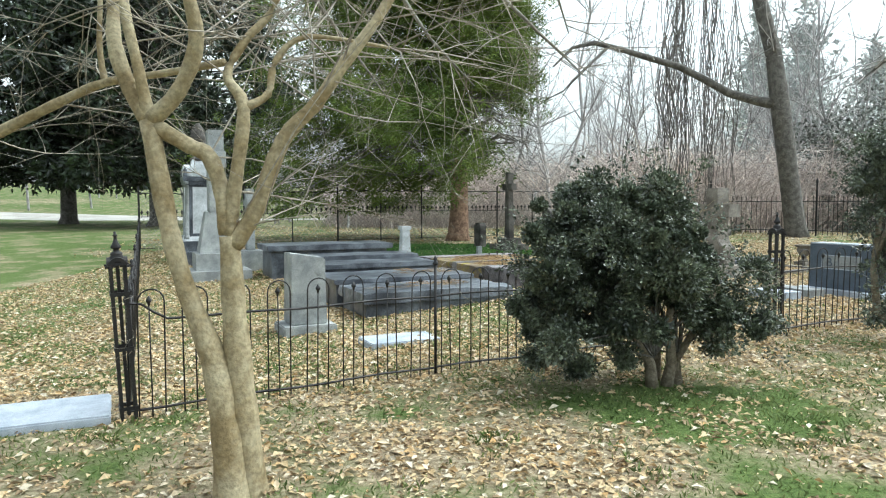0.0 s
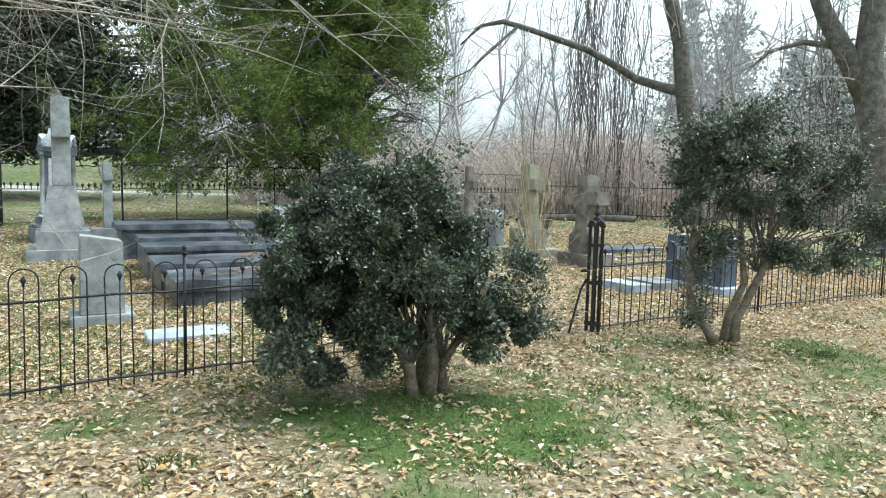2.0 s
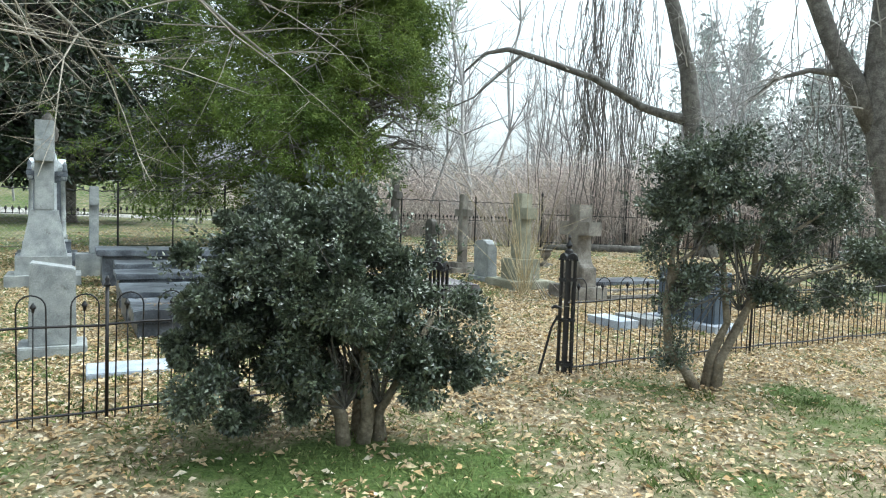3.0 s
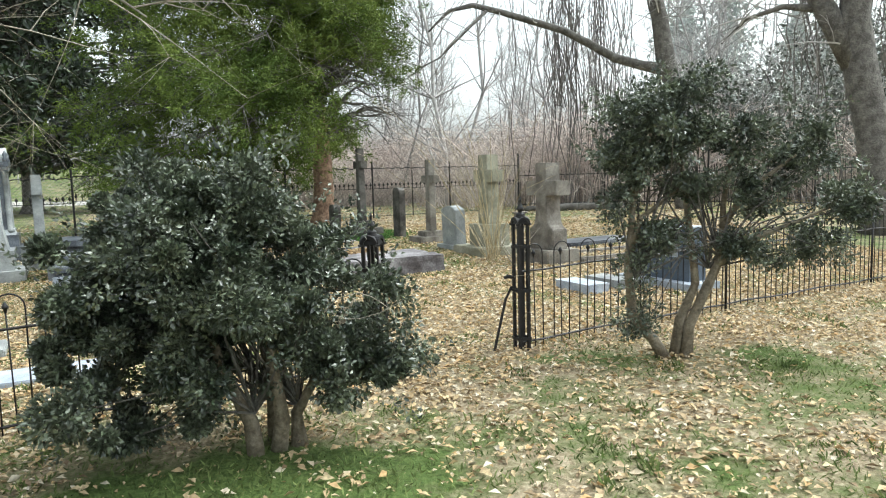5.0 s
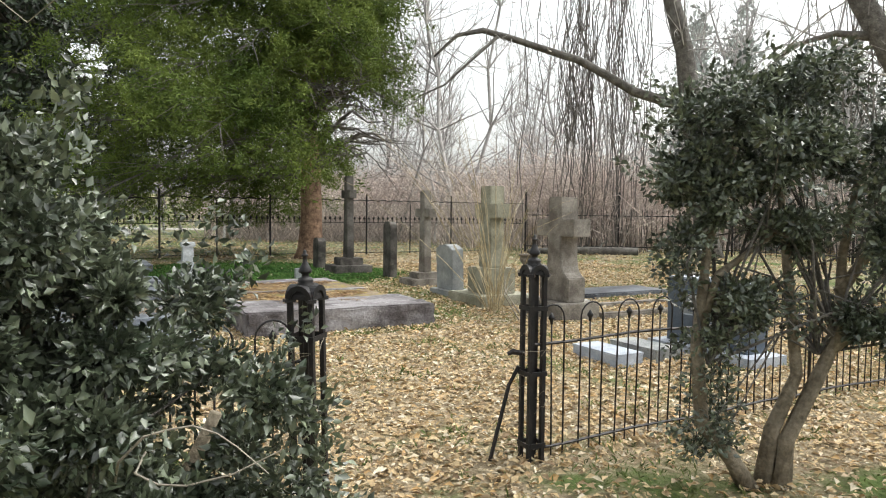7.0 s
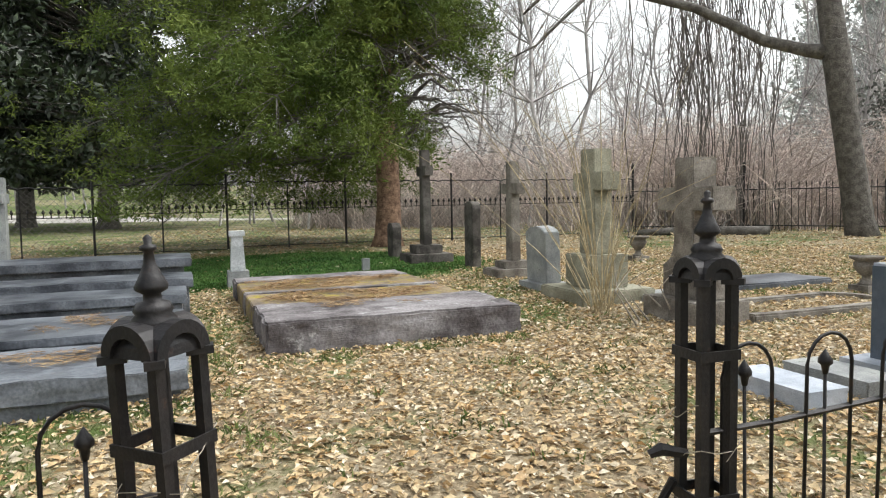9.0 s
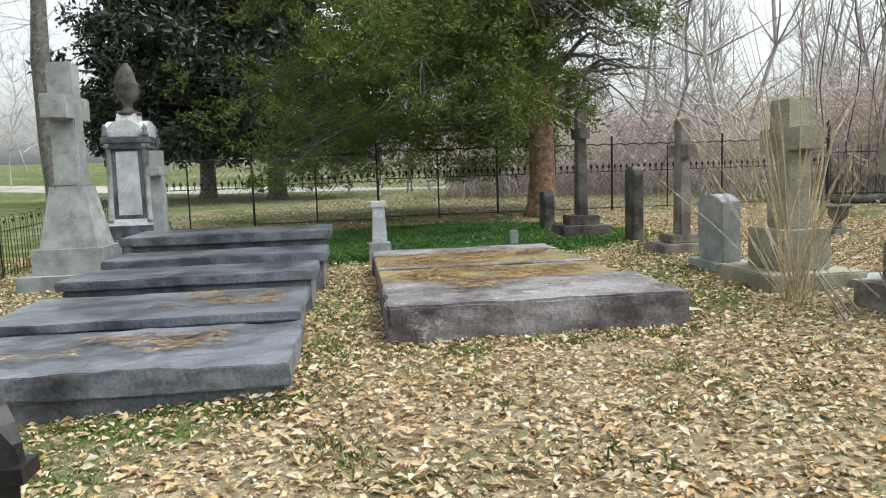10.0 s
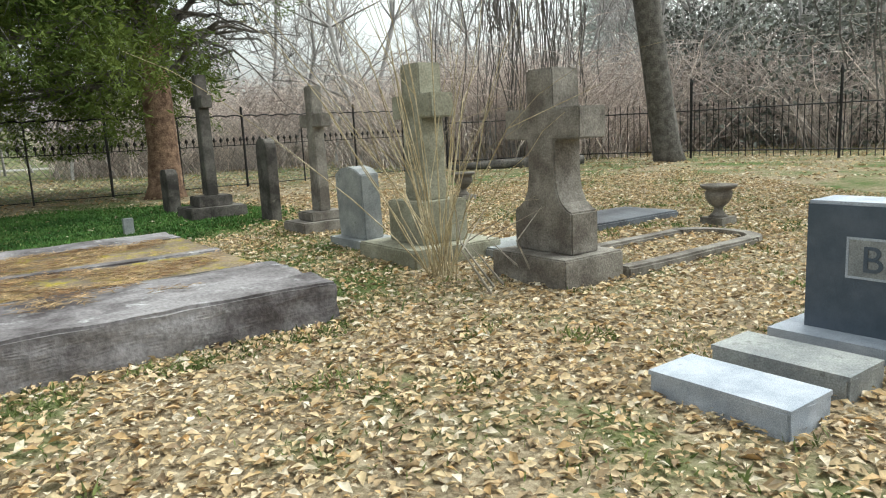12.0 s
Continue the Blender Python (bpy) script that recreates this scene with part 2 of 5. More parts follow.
def ground_material():
    m = bpy.data.materials.new("leaf_littered_ground")
    m.use_nodes = True
    n, l = m.node_tree.nodes, m.node_tree.links
    b = n["Principled BSDF"]
    b.inputs["Roughness"].default_value, b.inputs["Specular IOR Level"].default_value = 0.95, 0.15
    co = n.new("ShaderNodeTexCoord")

    def noise_node(scale, detail=6, rough=0.6):
        t = n.new("ShaderNodeTexNoise")
        t.inputs["Scale"].default_value, t.inputs["Detail"].default_value, t.inputs["Roughness"].default_value = scale, detail, rough
        l.new(co.outputs["Object"], t.inputs["Vector"])
        return t.outputs["Fac"]

    def ramp(fac, stops):
        r = n.new("ShaderNodeValToRGB")
        while len(r.color_ramp.elements) < len(stops):
            r.color_ramp.elements.new(0.5)
        for e, (p, c) in zip(r.color_ramp.elements, stops):
            e.position, e.color = p, (*c, 1)
        l.new(fac, r.inputs[0])
        return r.outputs[0]

    def mix(fac, a, c):
        x = n.new("ShaderNodeMix")
        x.data_type = "RGBA"
        l.new(fac, x.inputs["Factor"])
        l.new(a, x.inputs["A"])
        l.new(c, x.inputs["B"])
        return x.outputs["Result"]

    litter = ramp(noise_node(22, 8, 0.7), [(0.3, (0.09, 0.07, 0.045)), (0.48, (0.25, 0.2, 0.13)), (0.7, (0.48, 0.41, 0.29))])
    grass = ramp(noise_node(30, 8, 0.7), [(0.3, (0.035, 0.055, 0.015)), (0.5, (0.085, 0.125, 0.035)), (0.72, (0.15, 0.185, 0.065))])
    at = n.new("ShaderNodeAttribute")
    at.attribute_name = "green"
    patch = n.new("ShaderNodeMath")
    patch.operation = "ADD"
    l.new(at.outputs["Fac"], patch.inputs[0])
    l.new(noise_node(1.3, 9, 0.72), patch.inputs[1])
    sel = ramp(patch.outputs[0], [(0.62, (0, 0, 0)), (0.82, (1, 1, 1))])
    col = mix(sel, litter, grass)
    l.new(col, b.inputs["Base Color"])
    bp = n.new("ShaderNodeBump")
    bp.inputs["Strength"].default_value, bp.inputs["Distance"].default_value = 0.8, 0.03
    l.new(noise_node(35, 6), bp.inputs["Height"])
    l.new(bp.outputs[0], b.inputs["Normal"])
    return m




def leaf_material():
    """Dead leaves, each with a colour of its own from straw to dark brown."""
    m = bpy.data.materials.new("dead_leaf")
    m.use_nodes = True
    n, l = m.node_tree.nodes, m.node_tree.links
    b = n["Principled BSDF"]
    b.inputs["Roughness"].default_value, b.inputs["Specular IOR Level"].default_value = 0.7, 0.3
    geo = n.new("ShaderNodeNewGeometry")
    r = n.new("ShaderNodeValToRGB")
    stops = ((0.0, (0.2, 0.135, 0.08)), (0.15, (0.34, 0.25, 0.145)), (0.35, (0.51, 0.385, 0.215)), (0.55, (0.59, 0.475, 0.295)), (0.7, (0.47, 0.3, 0.13)), (0.87, (0.6, 0.52, 0.385)), (1.0, (0.7, 0.63, 0.5)))
    while len(r.color_ramp.elements) < len(stops):
        r.color_ramp.elements.new(0.5)
    for e, (p, c) in zip(r.color_ramp.elements, stops):
        e.position, e.color = p, (*c, 1)
    l.new(geo.outputs["Random Per Island"], r.inputs[0])
    co = n.new("ShaderNodeTexCoord")
    t = n.new("ShaderNodeTexNoise")
    t.inputs["Scale"].default_value, t.inputs["Detail"].default_value = 45, 5
    l.new(co.outputs["Object"], t.inputs["Vector"])
    mr = n.new("ShaderNodeMapRange")
    mr.inputs["From Min"].default_value, mr.inputs["From Max"].default_value = 0.3, 0.7
    mr.inputs["To Min"].default_value, mr.inputs["To Max"].default_value = 0.7, 1.25
    l.new(t.outputs["Fac"], mr.inputs["Value"])
    hs = n.new("ShaderNodeHueSaturation")
    l.new(r.outputs[0], hs.inputs["Color"])
    l.new(mr.outputs[0], hs.inputs["Value"])
    l.new(hs.outputs[0], b.inputs["Base Color"])
    tr = n.new("ShaderNodeBsdfTranslucent")
    l.new(hs.outputs[0], tr.inputs["Color"])
    ms = n.new("ShaderNodeMixShader")
    ms.inputs[0].default_value = 0.15
    l.new(b.outputs[0], ms.inputs[1])
    l.new(tr.outputs[0], ms.inputs[2])
    l.new(ms.outputs[0], n["Material Output"].inputs[0])
    return m


LEAF = leaf_material()
GROUND = ground_material()


def mottle(x, y):
    """Patches where grass shows through the litter, about -1 to 1."""
    return noise.noise(Vector((x * 0.8, y * 0.8, 3))) + 0.6 * noise.noise(Vector((x * 2.3, y * 2.3, 8)))


def greenness(x, y):
    """How grassy the ground is, from 0 to 1: lawn, the moss by the cedar, the patch under the holly."""
    g = 0.18 if y < 7.6 else 0.1
    if x < -1.5:
        g = max(g, min(0.24, 0.12 + 0.05 * (-1.5 - x)))
    lawn = -2.6 - 0.427 * (y - 5.03) - x
    if lawn > 0 and y > 5:
        g = max(g, min(0.29, 0.15 + 0.07 * lawn + 0.02 * (y - 5)))
    if x > 5.5 and y > 13:
        g = max(g, min(0.2, 0.06 + 0.03 * (x - 5.5) + 0.03 * (y - 13)))
    if x < 0.8 and y > 6.3:
        g = max(g, 0.2)
    d = math.hypot((x + 0.6) / 3.6, (y - 18.6) / 2.6)
    g = max(g, 0.75 * max(0, min(1, (1.15 - d) * 3)))
    d = math.hypot((x - 1.85) / 1.3, (y - 5.1) / 0.85)
    g = max(g, 0.38 * max(0, min(1, (1.2 - d) * 2)))
    d = math.hypot((x - 3.1) / 1.1, (y - 14.6) / 2.0)
    g = max(g, 0.3 * max(0, min(1, (1.2 - d) * 2)))
    if y - 0.46 * x > 24.5:
        g = max(g, 0.22)
    inside = max(0, min(1, (y - 0.42 * x - 5.6) * 1.5))
    return g + (0.2 - 0.06 * inside) * mottle(x, y)


def ground():
    xs = [-260, -120, -90, -70, -55, -45, -37] + [-30 + 0.5 * i for i in range(42)] + [-9 + 0.25 * i for i in range(84)] + [12 + 0.5 * i for i in range(37)] + [37, 45, 55, 70, 90, 120, 260]
    ys = [-120, -60, -20] + [-8 + 0.5 * i for i in range(18)] + [1 + 0.25 * i for i in range(96)] + [25 + 0.5 * i for i in range(40)] + [45, 50, 55, 60, 65, 72, 80, 95, 120, 300]
    vs = []
    for y in ys:
        for x in xs:
            z = gz(x, y)
            if -8 < y < 40 and abs(x) < 30:
                z += 0.02 * noise.noise(Vector((x * 0.6, y * 0.6, 0)))
            vs.append((x, y, z))
    w = len(xs)
    fs = [(j * w + i, j * w + i + 1, (j + 1) * w + i + 1, (j + 1) * w + i) for j in range(len(ys) - 1) for i in range(w - 1)]
    me = bpy.data.meshes.new("ground")
    me.from_pydata(vs, [], fs)
    me.shade_smooth()
    at = me.attributes.new("green", "FLOAT", "POINT")
    at.data.foreach_set("value", [greenness(x, y) for x, y, _ in vs])
    me.materials.append(GROUND)
    return tagged(new("ground", me), "winter ground of fallen leaves and thin grass", "ground", kind="structure")


ground()


# ---- iron fence of the plot ----
def hoop_mesh(r=0.092, top=0.95):
    a = Acc()
    pts = [(-r, 0, 0.0), (-r, 0, top - r)]
    pts += [(-r * math.cos(q), 0, top - r + r * math.sin(q)) for q in [math.pi * k / 8 for k in range(1, 8)]]
    pts += [(r, 0, top - r), (r, 0, 0.0)]
    a.tube(pts, 0.006, 5)
    return a.mesh("hoop_picket", IRON, True)


def spear_mesh(top=0.9):
    a = Acc()
    a.tube([(0, 0, 0), (0, 0, top - 0.06)], 0.0055, 5)
    a.tube([(0, 0, top - 0.075), (0, 0, top - 0.05), (0, 0, top - 0.042), (0, 0, top - 0.03), (0, 0, top)], [0.008, 0.012, 0.021, 0.021, 0.002], 6)
    return a.mesh("spear_picket", IRON, True)


HOOP, SPEAR = hoop_mesh(), spear_mesh()


def fence_panel(ax, ay, bx, by, pitch=0.305, end_post=True, rise=False, label="low wrought iron fence panel with hooped pickets, rusty black"):
    d = Vector((bx - ax, by - ay))
    n = max(1, round(d.length / pitch))
    turn = math.degrees(math.atan2(d.y, d.x))
    slope = (gz(bx, by) - gz(ax, ay)) / d.length
    p = thing("fence_panel", ax, ay, turn, label, "fence", "iron fence round the plot")
    L = d.length
    for i in range(n):
        x = (i + 0.5) * L / n
        for me, nm, dx in ((HOOP, "hoop_picket", 0), (SPEAR, "spear_picket", 0)):
            o = new(nm, me)
            o.parent = p
            o.matrix_local = pose(x + dx, 0, slope * x + 0.005, random.uniform(-0.8, 0.8), random.uniform(-0.9, 0.9), 0)
    for nm, z in (("top_rail", 0.72), ("bottom_rail", 0.07)):
        a = Acc()
        k = 10
        pts = [(L * i / k, 0.0, z + slope * L * i / k + 0.008 * math.sin(i * 1.3 + ax)) for i in range(k + 1)]
        if rise and nm == "top_rail":
            pts = [(0.02, 0, 0.86), (0.1, 0, 0.85), (0.18, 0, 0.79), (0.28, 0, 0.73)] + [q for q in pts if q[0] > 0.4]
        a.tube(pts, 0.0095, 4)
        part(nm, a, IRON, p)
    if end_post:
        a = Acc()
        a.tube([(L, 0, 0), (L, 0, 1.0 + slope * L)], 0.0135, 8)
        a.lathe([(0.016, 0), (0.026, 0.01), (0.026, 0.02), (0.012, 0.035), (0.02, 0.055), (0.004, 0.085)], 8, (L, 0, 1.0 + slope * L))
        part("post", a, IRON, p, smooth=True)
    return p


def gate_post(x, y, turn, tilt, label, sink=-0.035, s=0.046, core=0.012, rod=0.0115):
    """Open iron post: four square rods tied by collars under a hooded cap with a spindle finial."""
    p = thing("gate_post", x, y, turn, label, "gate post", "gate posts", tilt=tilt, z=gz(x, y) + sink)
    for sx, sy in ((-1, -1), (1, -1), (1, 1), (-1, 1)):
        part("rod", block(sx * s - rod, sx * s + rod, sy * s - rod, sy * s + rod, -0.03, 1.175, 0.003), IRON, p)
    if core:
        part("core_rod", block(-core, core, -core, core, -0.03, 1.2, 0.004), IRON, p)
    for z in (0.14, 0.58, 0.98):
        b = bmesh.new()
        for a0, a1, c0, c1 in ((-s - 0.018, s + 0.018, -s - 0.018, -s - 0.012), (-s - 0.018, s + 0.018, s + 0.012, s + 0.018), (-s - 0.018, -s - 0.012, -s - 0.012, s + 0.012), (s + 0.012, s + 0.018, -s - 0.012, s + 0.012)):
            block(a0, a1, c0, c1, z - 0.014, z + 0.014, 0, bm=b)
        part("collar", b, IRON, p)
    # hooded cap: two barrel vaults crossing over the rods
    zb, w, k = 1.185, s + 0.022, 10
    a = Acc()
    for side in range(2):
        r = Matrix.Rotation(side * math.pi / 2, 3, "Z")
        base = len(a.v)
        for out, rad in ((-w, s - 0.014), (-w, s + 0.014), (w, s + 0.014), (w, s - 0.014)):
            for i in range(k + 1):
                q = math.pi * i / k
                a.v.append(r @ Vector((-math.cos(q) * rad, out, zb + math.sin(q) * rad)))
        for j in range(4):
            for i in range(k):
                o, o2 = base + j * (k + 1) + i, base + (j + 1) % 4 * (k + 1) + i
                a.f.append((o, o + 1, o2 + 1, o2))
    part("hood", a, IRON, p)
    for sx, sy in ((-1, -1), (1, -1), (1, 1), (-1, 1)):
        b = block(-0.026, 0.032, -0.02, 0.02, zb - 0.014, zb + 0.004, 0.003)
        bmesh.ops.rotate(b, verts=b.verts, cent=(0, 0, 0), matrix=Matrix.Rotation(math.atan2(sy, sx), 3, "Z"))
        bmesh.ops.translate(b, verts=b.verts, vec=(sx * s, sy * s, 0))
        part("foot_plate", b, IRON, p)
    prof = [(0.05, 0), (0.05, 0.02), (0.038, 0.032), (0.043, 0.04), (0.035, 0.055), (0.02, 0.06), (0.019, 0.075), (0.034, 0.084), (0.036, 0.092), (0.024, 0.115), (0.013, 0.14), (0.01, 0.165), (0.018, 0.17), (0.017, 0.178), (0.008, 0.182), (0.01, 0.195), (0.003, 0.202)]
    a = Acc().lathe([(r, zb + s - 0.008 + z) for r, z in prof], 12)
    part("finial", a, IRON, p, smooth=True)
    a = Acc()
    R = random.Random(int(x * 100))
    for _ in range(4):
        z, q = R.uniform(0.1, 0.9), R.uniform(0, 6)
        pts = []
        for i in range(14):
            r = s + 0.03 + R.uniform(-0.012, 0.03)
            pts.append((r * math.cos(q + i * 0.42), r * math.sin(q + i * 0.42), z + 0.012 * i + R.uniform(-0.02, 0.03)))
        a.tube(pts, 0.0016, 3, False)
    part("dry_vine", a, TWIG, p, "dry vine tendrils wound round the rods")
    return p


CORNER, MID, GL, GR = (-2.3, 5.03), (-0.07, 6.28), (2.4, 7.36), (3.74, 7.82)
gate_post(*CORNER, 28, (2.0, -2.5), "rusty open ironwork corner post of the fence, leaning")
gl_post = gate_post(GL[0] + 0.058, GL[1] - 0.012, 69, (-0.4, -2.4), "rusty open ironwork gate post with hooded cap and finial, leaning", -0.115, 0.06, 0.012, 0.0125)
gr_post = gate_post(*GR, 22, (0, 0), "rusty open ironwork gate post with hooded cap and leaning stay", core=0.009, rod=0.0125)
a = Acc()
a.tube([(-0.08, 0.03, 0.62), (-0.13, 0.06, 0.5), (-0.24, 0.1, 0.0)], 0.013, 6)
part("stay", a, IRON, gr_post, "bent iron stay rod")
a = Acc()
a.tube([(-0.06, 0, 0.7), (-0.13, 0.02, 0.715), (-0.16, 0.03, 0.7)], [0.014, 0.02, 0.013], 6)
part("hinge", a, IRON, gr_post)
a = Acc()
a.tube([(0.06, 0, 0.68), (-0.05, 0.07, 0.7), (-0.1, 0.07, 0.67)], [0.013, 0.016, 0.012], 6)
part("hinge", a, IRON, gl_post)
fence_panel(*CORNER, *MID, rise=True)
fence_panel(*MID, *GL, end_post=False)
px, py = GR
for nx, ny in ((6.25, 9.05), (8.75, 10.2), (11.25, 11.35), (13.8, 12.5)):
    fence_panel(px, py, nx, ny)
    px, py = nx, ny
px, py = CORNER
for i in range(1, 7):
    nx, ny = CORNER[0] - 1.05 * i, CORNER[1] + 2.46 * i
    fence_panel(px, py, nx, ny)
    px, py = nx, ny
BACK0 = (px, py)


# ---- woven wire fence at the back, spear-topped ----
def wire_panel(ax, ay, bx, by):
    d = Vector((bx - ax, by - ay))
    L = d.length
    p = thing("wire_fence_panel", ax, ay, math.degrees(math.atan2(d.y, d.x)), "old woven wire fence panel with a row of iron spear points", "fence", "wire fence behind the graves")
    for x in (0.0, L / 2):
        a = Acc()
        a.tube([(x, 0, 0), (x, 0, 1.82 if x == 0 else 1.55)], 0.028 if x == 0 else 0.018, 6)
        part("post", a, IRON, p)
    a = Acc()
    k = 24
    a.tube([(L * i / k, 0, 1.6 + 0.035 * abs(math.sin(i * math.pi / 3))) for i in range(k + 1)], 0.016, 4)
    part("scalloped_top_rail", a, IRON, p)
    for z in (0.06, 0.96):
        a = Acc()
        a.tube([(0, 0, z), (L, 0, z)], 0.009, 4)
        part("wire_rail", a, IRON, p)
    a = Acc()
    step = 0.13
    m = int((L + 1.5) / step)
    for i in range(m):
        for sgn in (1, -1):
            x0 = -1.5 + i * step
            z0, z1 = 0.05, 1.58
            xa, xb = (x0, x0 + 1.53) if sgn == 1 else (x0 + 1.53, x0)
            ta, tb = 0.0, 1.0
            dx = xb - xa
            lo, hi = sorted(((0 - xa) / dx, (L - xa) / dx))
            ta, tb = max(0, lo), min(1, hi)
            if tb - ta > 0.02:
                a.tube([(xa + dx * ta, 0, z0 + 1.53 * ta), (xa + dx * tb, 0, z0 + 1.53 * tb)], 0.0042, 3, False)
    tagged(part("wire_mesh", a, WIRE, p), kind="stuff")
    a = Acc()
    a.tube([(0, 0, -0.12), (0, 0, -0.02), (0, 0, 0.02), (0, 0, 0.09)], [0.009, 0.012, 0.042, 0.005], 5)
    me = a.mesh("spear_point", IRON)
    n = int(L / 0.15)
    for i in range(n):
        o = new("spear_point", me)
        o.parent = p
        o.matrix_local = pose((i + 0.5) * L / n, 0, 1.06)


for i in range(6):
    ax, ay = BACK0[0] + U[0] * 2.9 * i, BACK0[1] + U[1] * 2.9 * i
    wire_panel(ax, ay, ax + U[0] * 2.9, ay + U[1] * 2.9)
BACK1 = (BACK0[0] + U[0] * 17.4, BACK0[1] + U[1] * 17.4)


def picket_panel(ax, ay, bx, by):
    d = Vector((bx - ax, by - ay))
    L = d.length
    p = thing("picket_fence_panel", ax, ay, math.degrees(math.atan2(d.y, d.x)), "tall black iron picket fence panel at the edge of the woods", "fence", "iron picket fence by the woods")
    a = Acc()
    a.tube([(0, 0, 0), (0, 0, 1.9), (0, 0, 1.93), (0, 0, 2.0), (0, 0, 2.1)], [0.035, 0.035, 0.05, 0.045, 0.005], 6)
    part("post", a, IRON, p)
    for z in (0.2, 1.25):
        a = Acc()
        a.tube([(0, 0, z), (L, 0, z)], 0.016, 4)
        part("rail", a, IRON, p)
    a = Acc()
    a.tube([(0, 0, 0.05), (0, 0, 1.35), (0, 0, 1.38), (0, 0, 1.48)], [0.01, 0.01, 0.018, 0.003], 4)
    me = a.mesh("picket", IRON)
    n = int(L / 0.17)
    for i in range(n):
        o = new("picket", me)
        o.parent = p
        o.matrix_local = pose((i + 0.5) * L / n, 0, 0, random.uniform(-1, 1), random.uniform(-1, 1), 0)


run = [BACK1, (10.4, 27.2), (13.4, 25.1), (15.3, 22.0), (16.6, 18.5), (17.6, 15.0)]
for q0, q1 in zip(run, run[1:]):
    picket_panel(*q0, *q1)


# ---- gravestones ----
def G(u, v):
    """A place in the plot: u along the fence, v away from it."""
    return 1.05 + U[0] * u - U[1] * v, 10.4 + U[1] * u + U[0] * v


def single(name, shape, material, u, v, label, category, z=None, turn=25, group="", tilt=(0, 0)):
    x, y = G(u, v)
    me = bpy.data.meshes.new(name)
    shape.to_mesh(me)
    shape.free()
    me.materials.append(material)
    o = new(name, me)
    o.matrix_world = pose(x, y, gz(x, y) if z is None else z, *tilt, turn)
    return tagged(o, label, category, group)


def ledger(u0, u1, v0, v1, top, material, label, lip=0.07, bed=True, seed=1, inset=0.05):
    """A long ledger stone on its base course."""
    cu, cv = (u0 + u1) / 2, (v0 + v1) / 2
    x, y = G(cu, cv)
    g = gz(x, y)
    p = thing("ledger_tomb", x, y, 25, label, "grave slab", "row of grave slabs")
    a, b = (u1 - u0) / 2, (v1 - v0) / 2
    h = top - g
    if bed:
        part("base_course", block(-a + inset, a - inset, -b + inset, b - inset, -0.05, h - lip, 0.01, rough=0.006, cuts=5, seed=seed), material, p)
    part("slab", block(-a, a, -b, b, h - lip if bed else -0.05, h, 0.022, rough=0.02 if seed == 1 else 0.011, cuts=20 if seed == 1 else 9, seed=seed + 5), material, p)
    return p


ledger(-2.35, 0.0, 0.0, 1.18, 0.29, DARKSTONE, "grey weathered ledger slab with fallen needles, edge broken", 0.15, seed=1)
ledger(-2.4, -0.02, 1.22, 2.45, 0.36, DARKSTONE, "blue-grey weathered ledger slab with rust-brown needles", 0.07, seed=2)
ledger(-2.4, 0.02, 2.75, 3.65, 0.46, DARKSTONE, "dark mottled ledger slab with white lichen", 0.09, seed=3)
ledger(-2.35, 0.1, 3.85, 4.75, 0.52, DARKSTONE, "dark ledger slab with pale lichen streaks", 0.11, seed=4)
ledger(-2.6, 0.1, 5.3, 6.5, 0.66, DARKSTONE, "raised table tomb with an overhanging dark slab", 0.12, seed=5, inset=0.1)

# the broad concrete grave cover: three strips, the middle one sunk and mossy
x, y = G(1.83, 3.1)
p = thing("grave_cover", x, y, 25, "broad stained concrete grave cover, mossy and strewn with needles", "grave slab")
part("front_strip", block(-1.2, 1.2, -2.12, -1.02, -0.06, 0.25, 0.025, rough=0.022, cuts=16, seed=11), LEDGER, p, "bare stained concrete strip")
part("joint", block(-1.19, 1.19, -1.02, -0.9, -0.06, 0.232, 0.01, rough=0.008, cuts=6, seed=16), SOOTSTONE, p, "black wet joint between the strips")
part("sunken_strip", block(-1.18, 1.18, -0.9, 0.15, -0.06, 0.205, 0.01, rough=0.01, cuts=7, seed=12), MOSSY, p, "sunken mossy strip")
part("divider", block(-1.19, 1.19, 0.15, 0.33, -0.06, 0.222, 0.015, rough=0.01, cuts=5, seed=13), LEDGER, p)
part("back_strip", block(-1.18, 1.18, 0.33, 1.45, -0.06, 0.208, 0.01, rough=0.01, cuts=7, seed=14), MOSSY, p, "mossy strip under needles")
part("end_kerb", block(-1.2, 1.2, 1.45, 2.12, -0.06, 0.212, 0.02, rough=0.012, cuts=7, seed=15), LEDGER, p)


def cross_pts(w, arm, z0, z1, zt, ah, foot=0.0):
    """Outline of a Latin cross: half width w, half arm, shaft from z0, arm from z1, top zt, arm height ah."""
    return [(-w - foot, z0), (w + foot, z0), (w, z1), (arm, z1), (arm, z1 + ah), (w, z1 + ah), (w, zt), (-w, zt), (-w, z1 + ah), (-arm, z1 + ah), (-arm, z1), (-w, z1)]


def cross_stone(u, v, label, material, base, shaft, thick, tilt=(0, 0), turn=25, z=None):
    """A stone cross whose arms span v. base: blocks (half u, half v, z0, z1)."""
    x, y = G(u, v)
    p = thing("stone_cross", x, y, turn, label, "gravestone", "stone crosses", tilt=tilt, z=z)
    for i, (a, b, z0, z1) in enumerate(base):
        part("plinth" if i == 0 else "step", block(-a, a, -b, b, z0, z1, 0.015, rough=0.004, cuts=3, seed=u + i), material, p)
    b = upright(outline(shaft, -thick, thick, 0.012))
    part("cross", b, material, p)
    return p


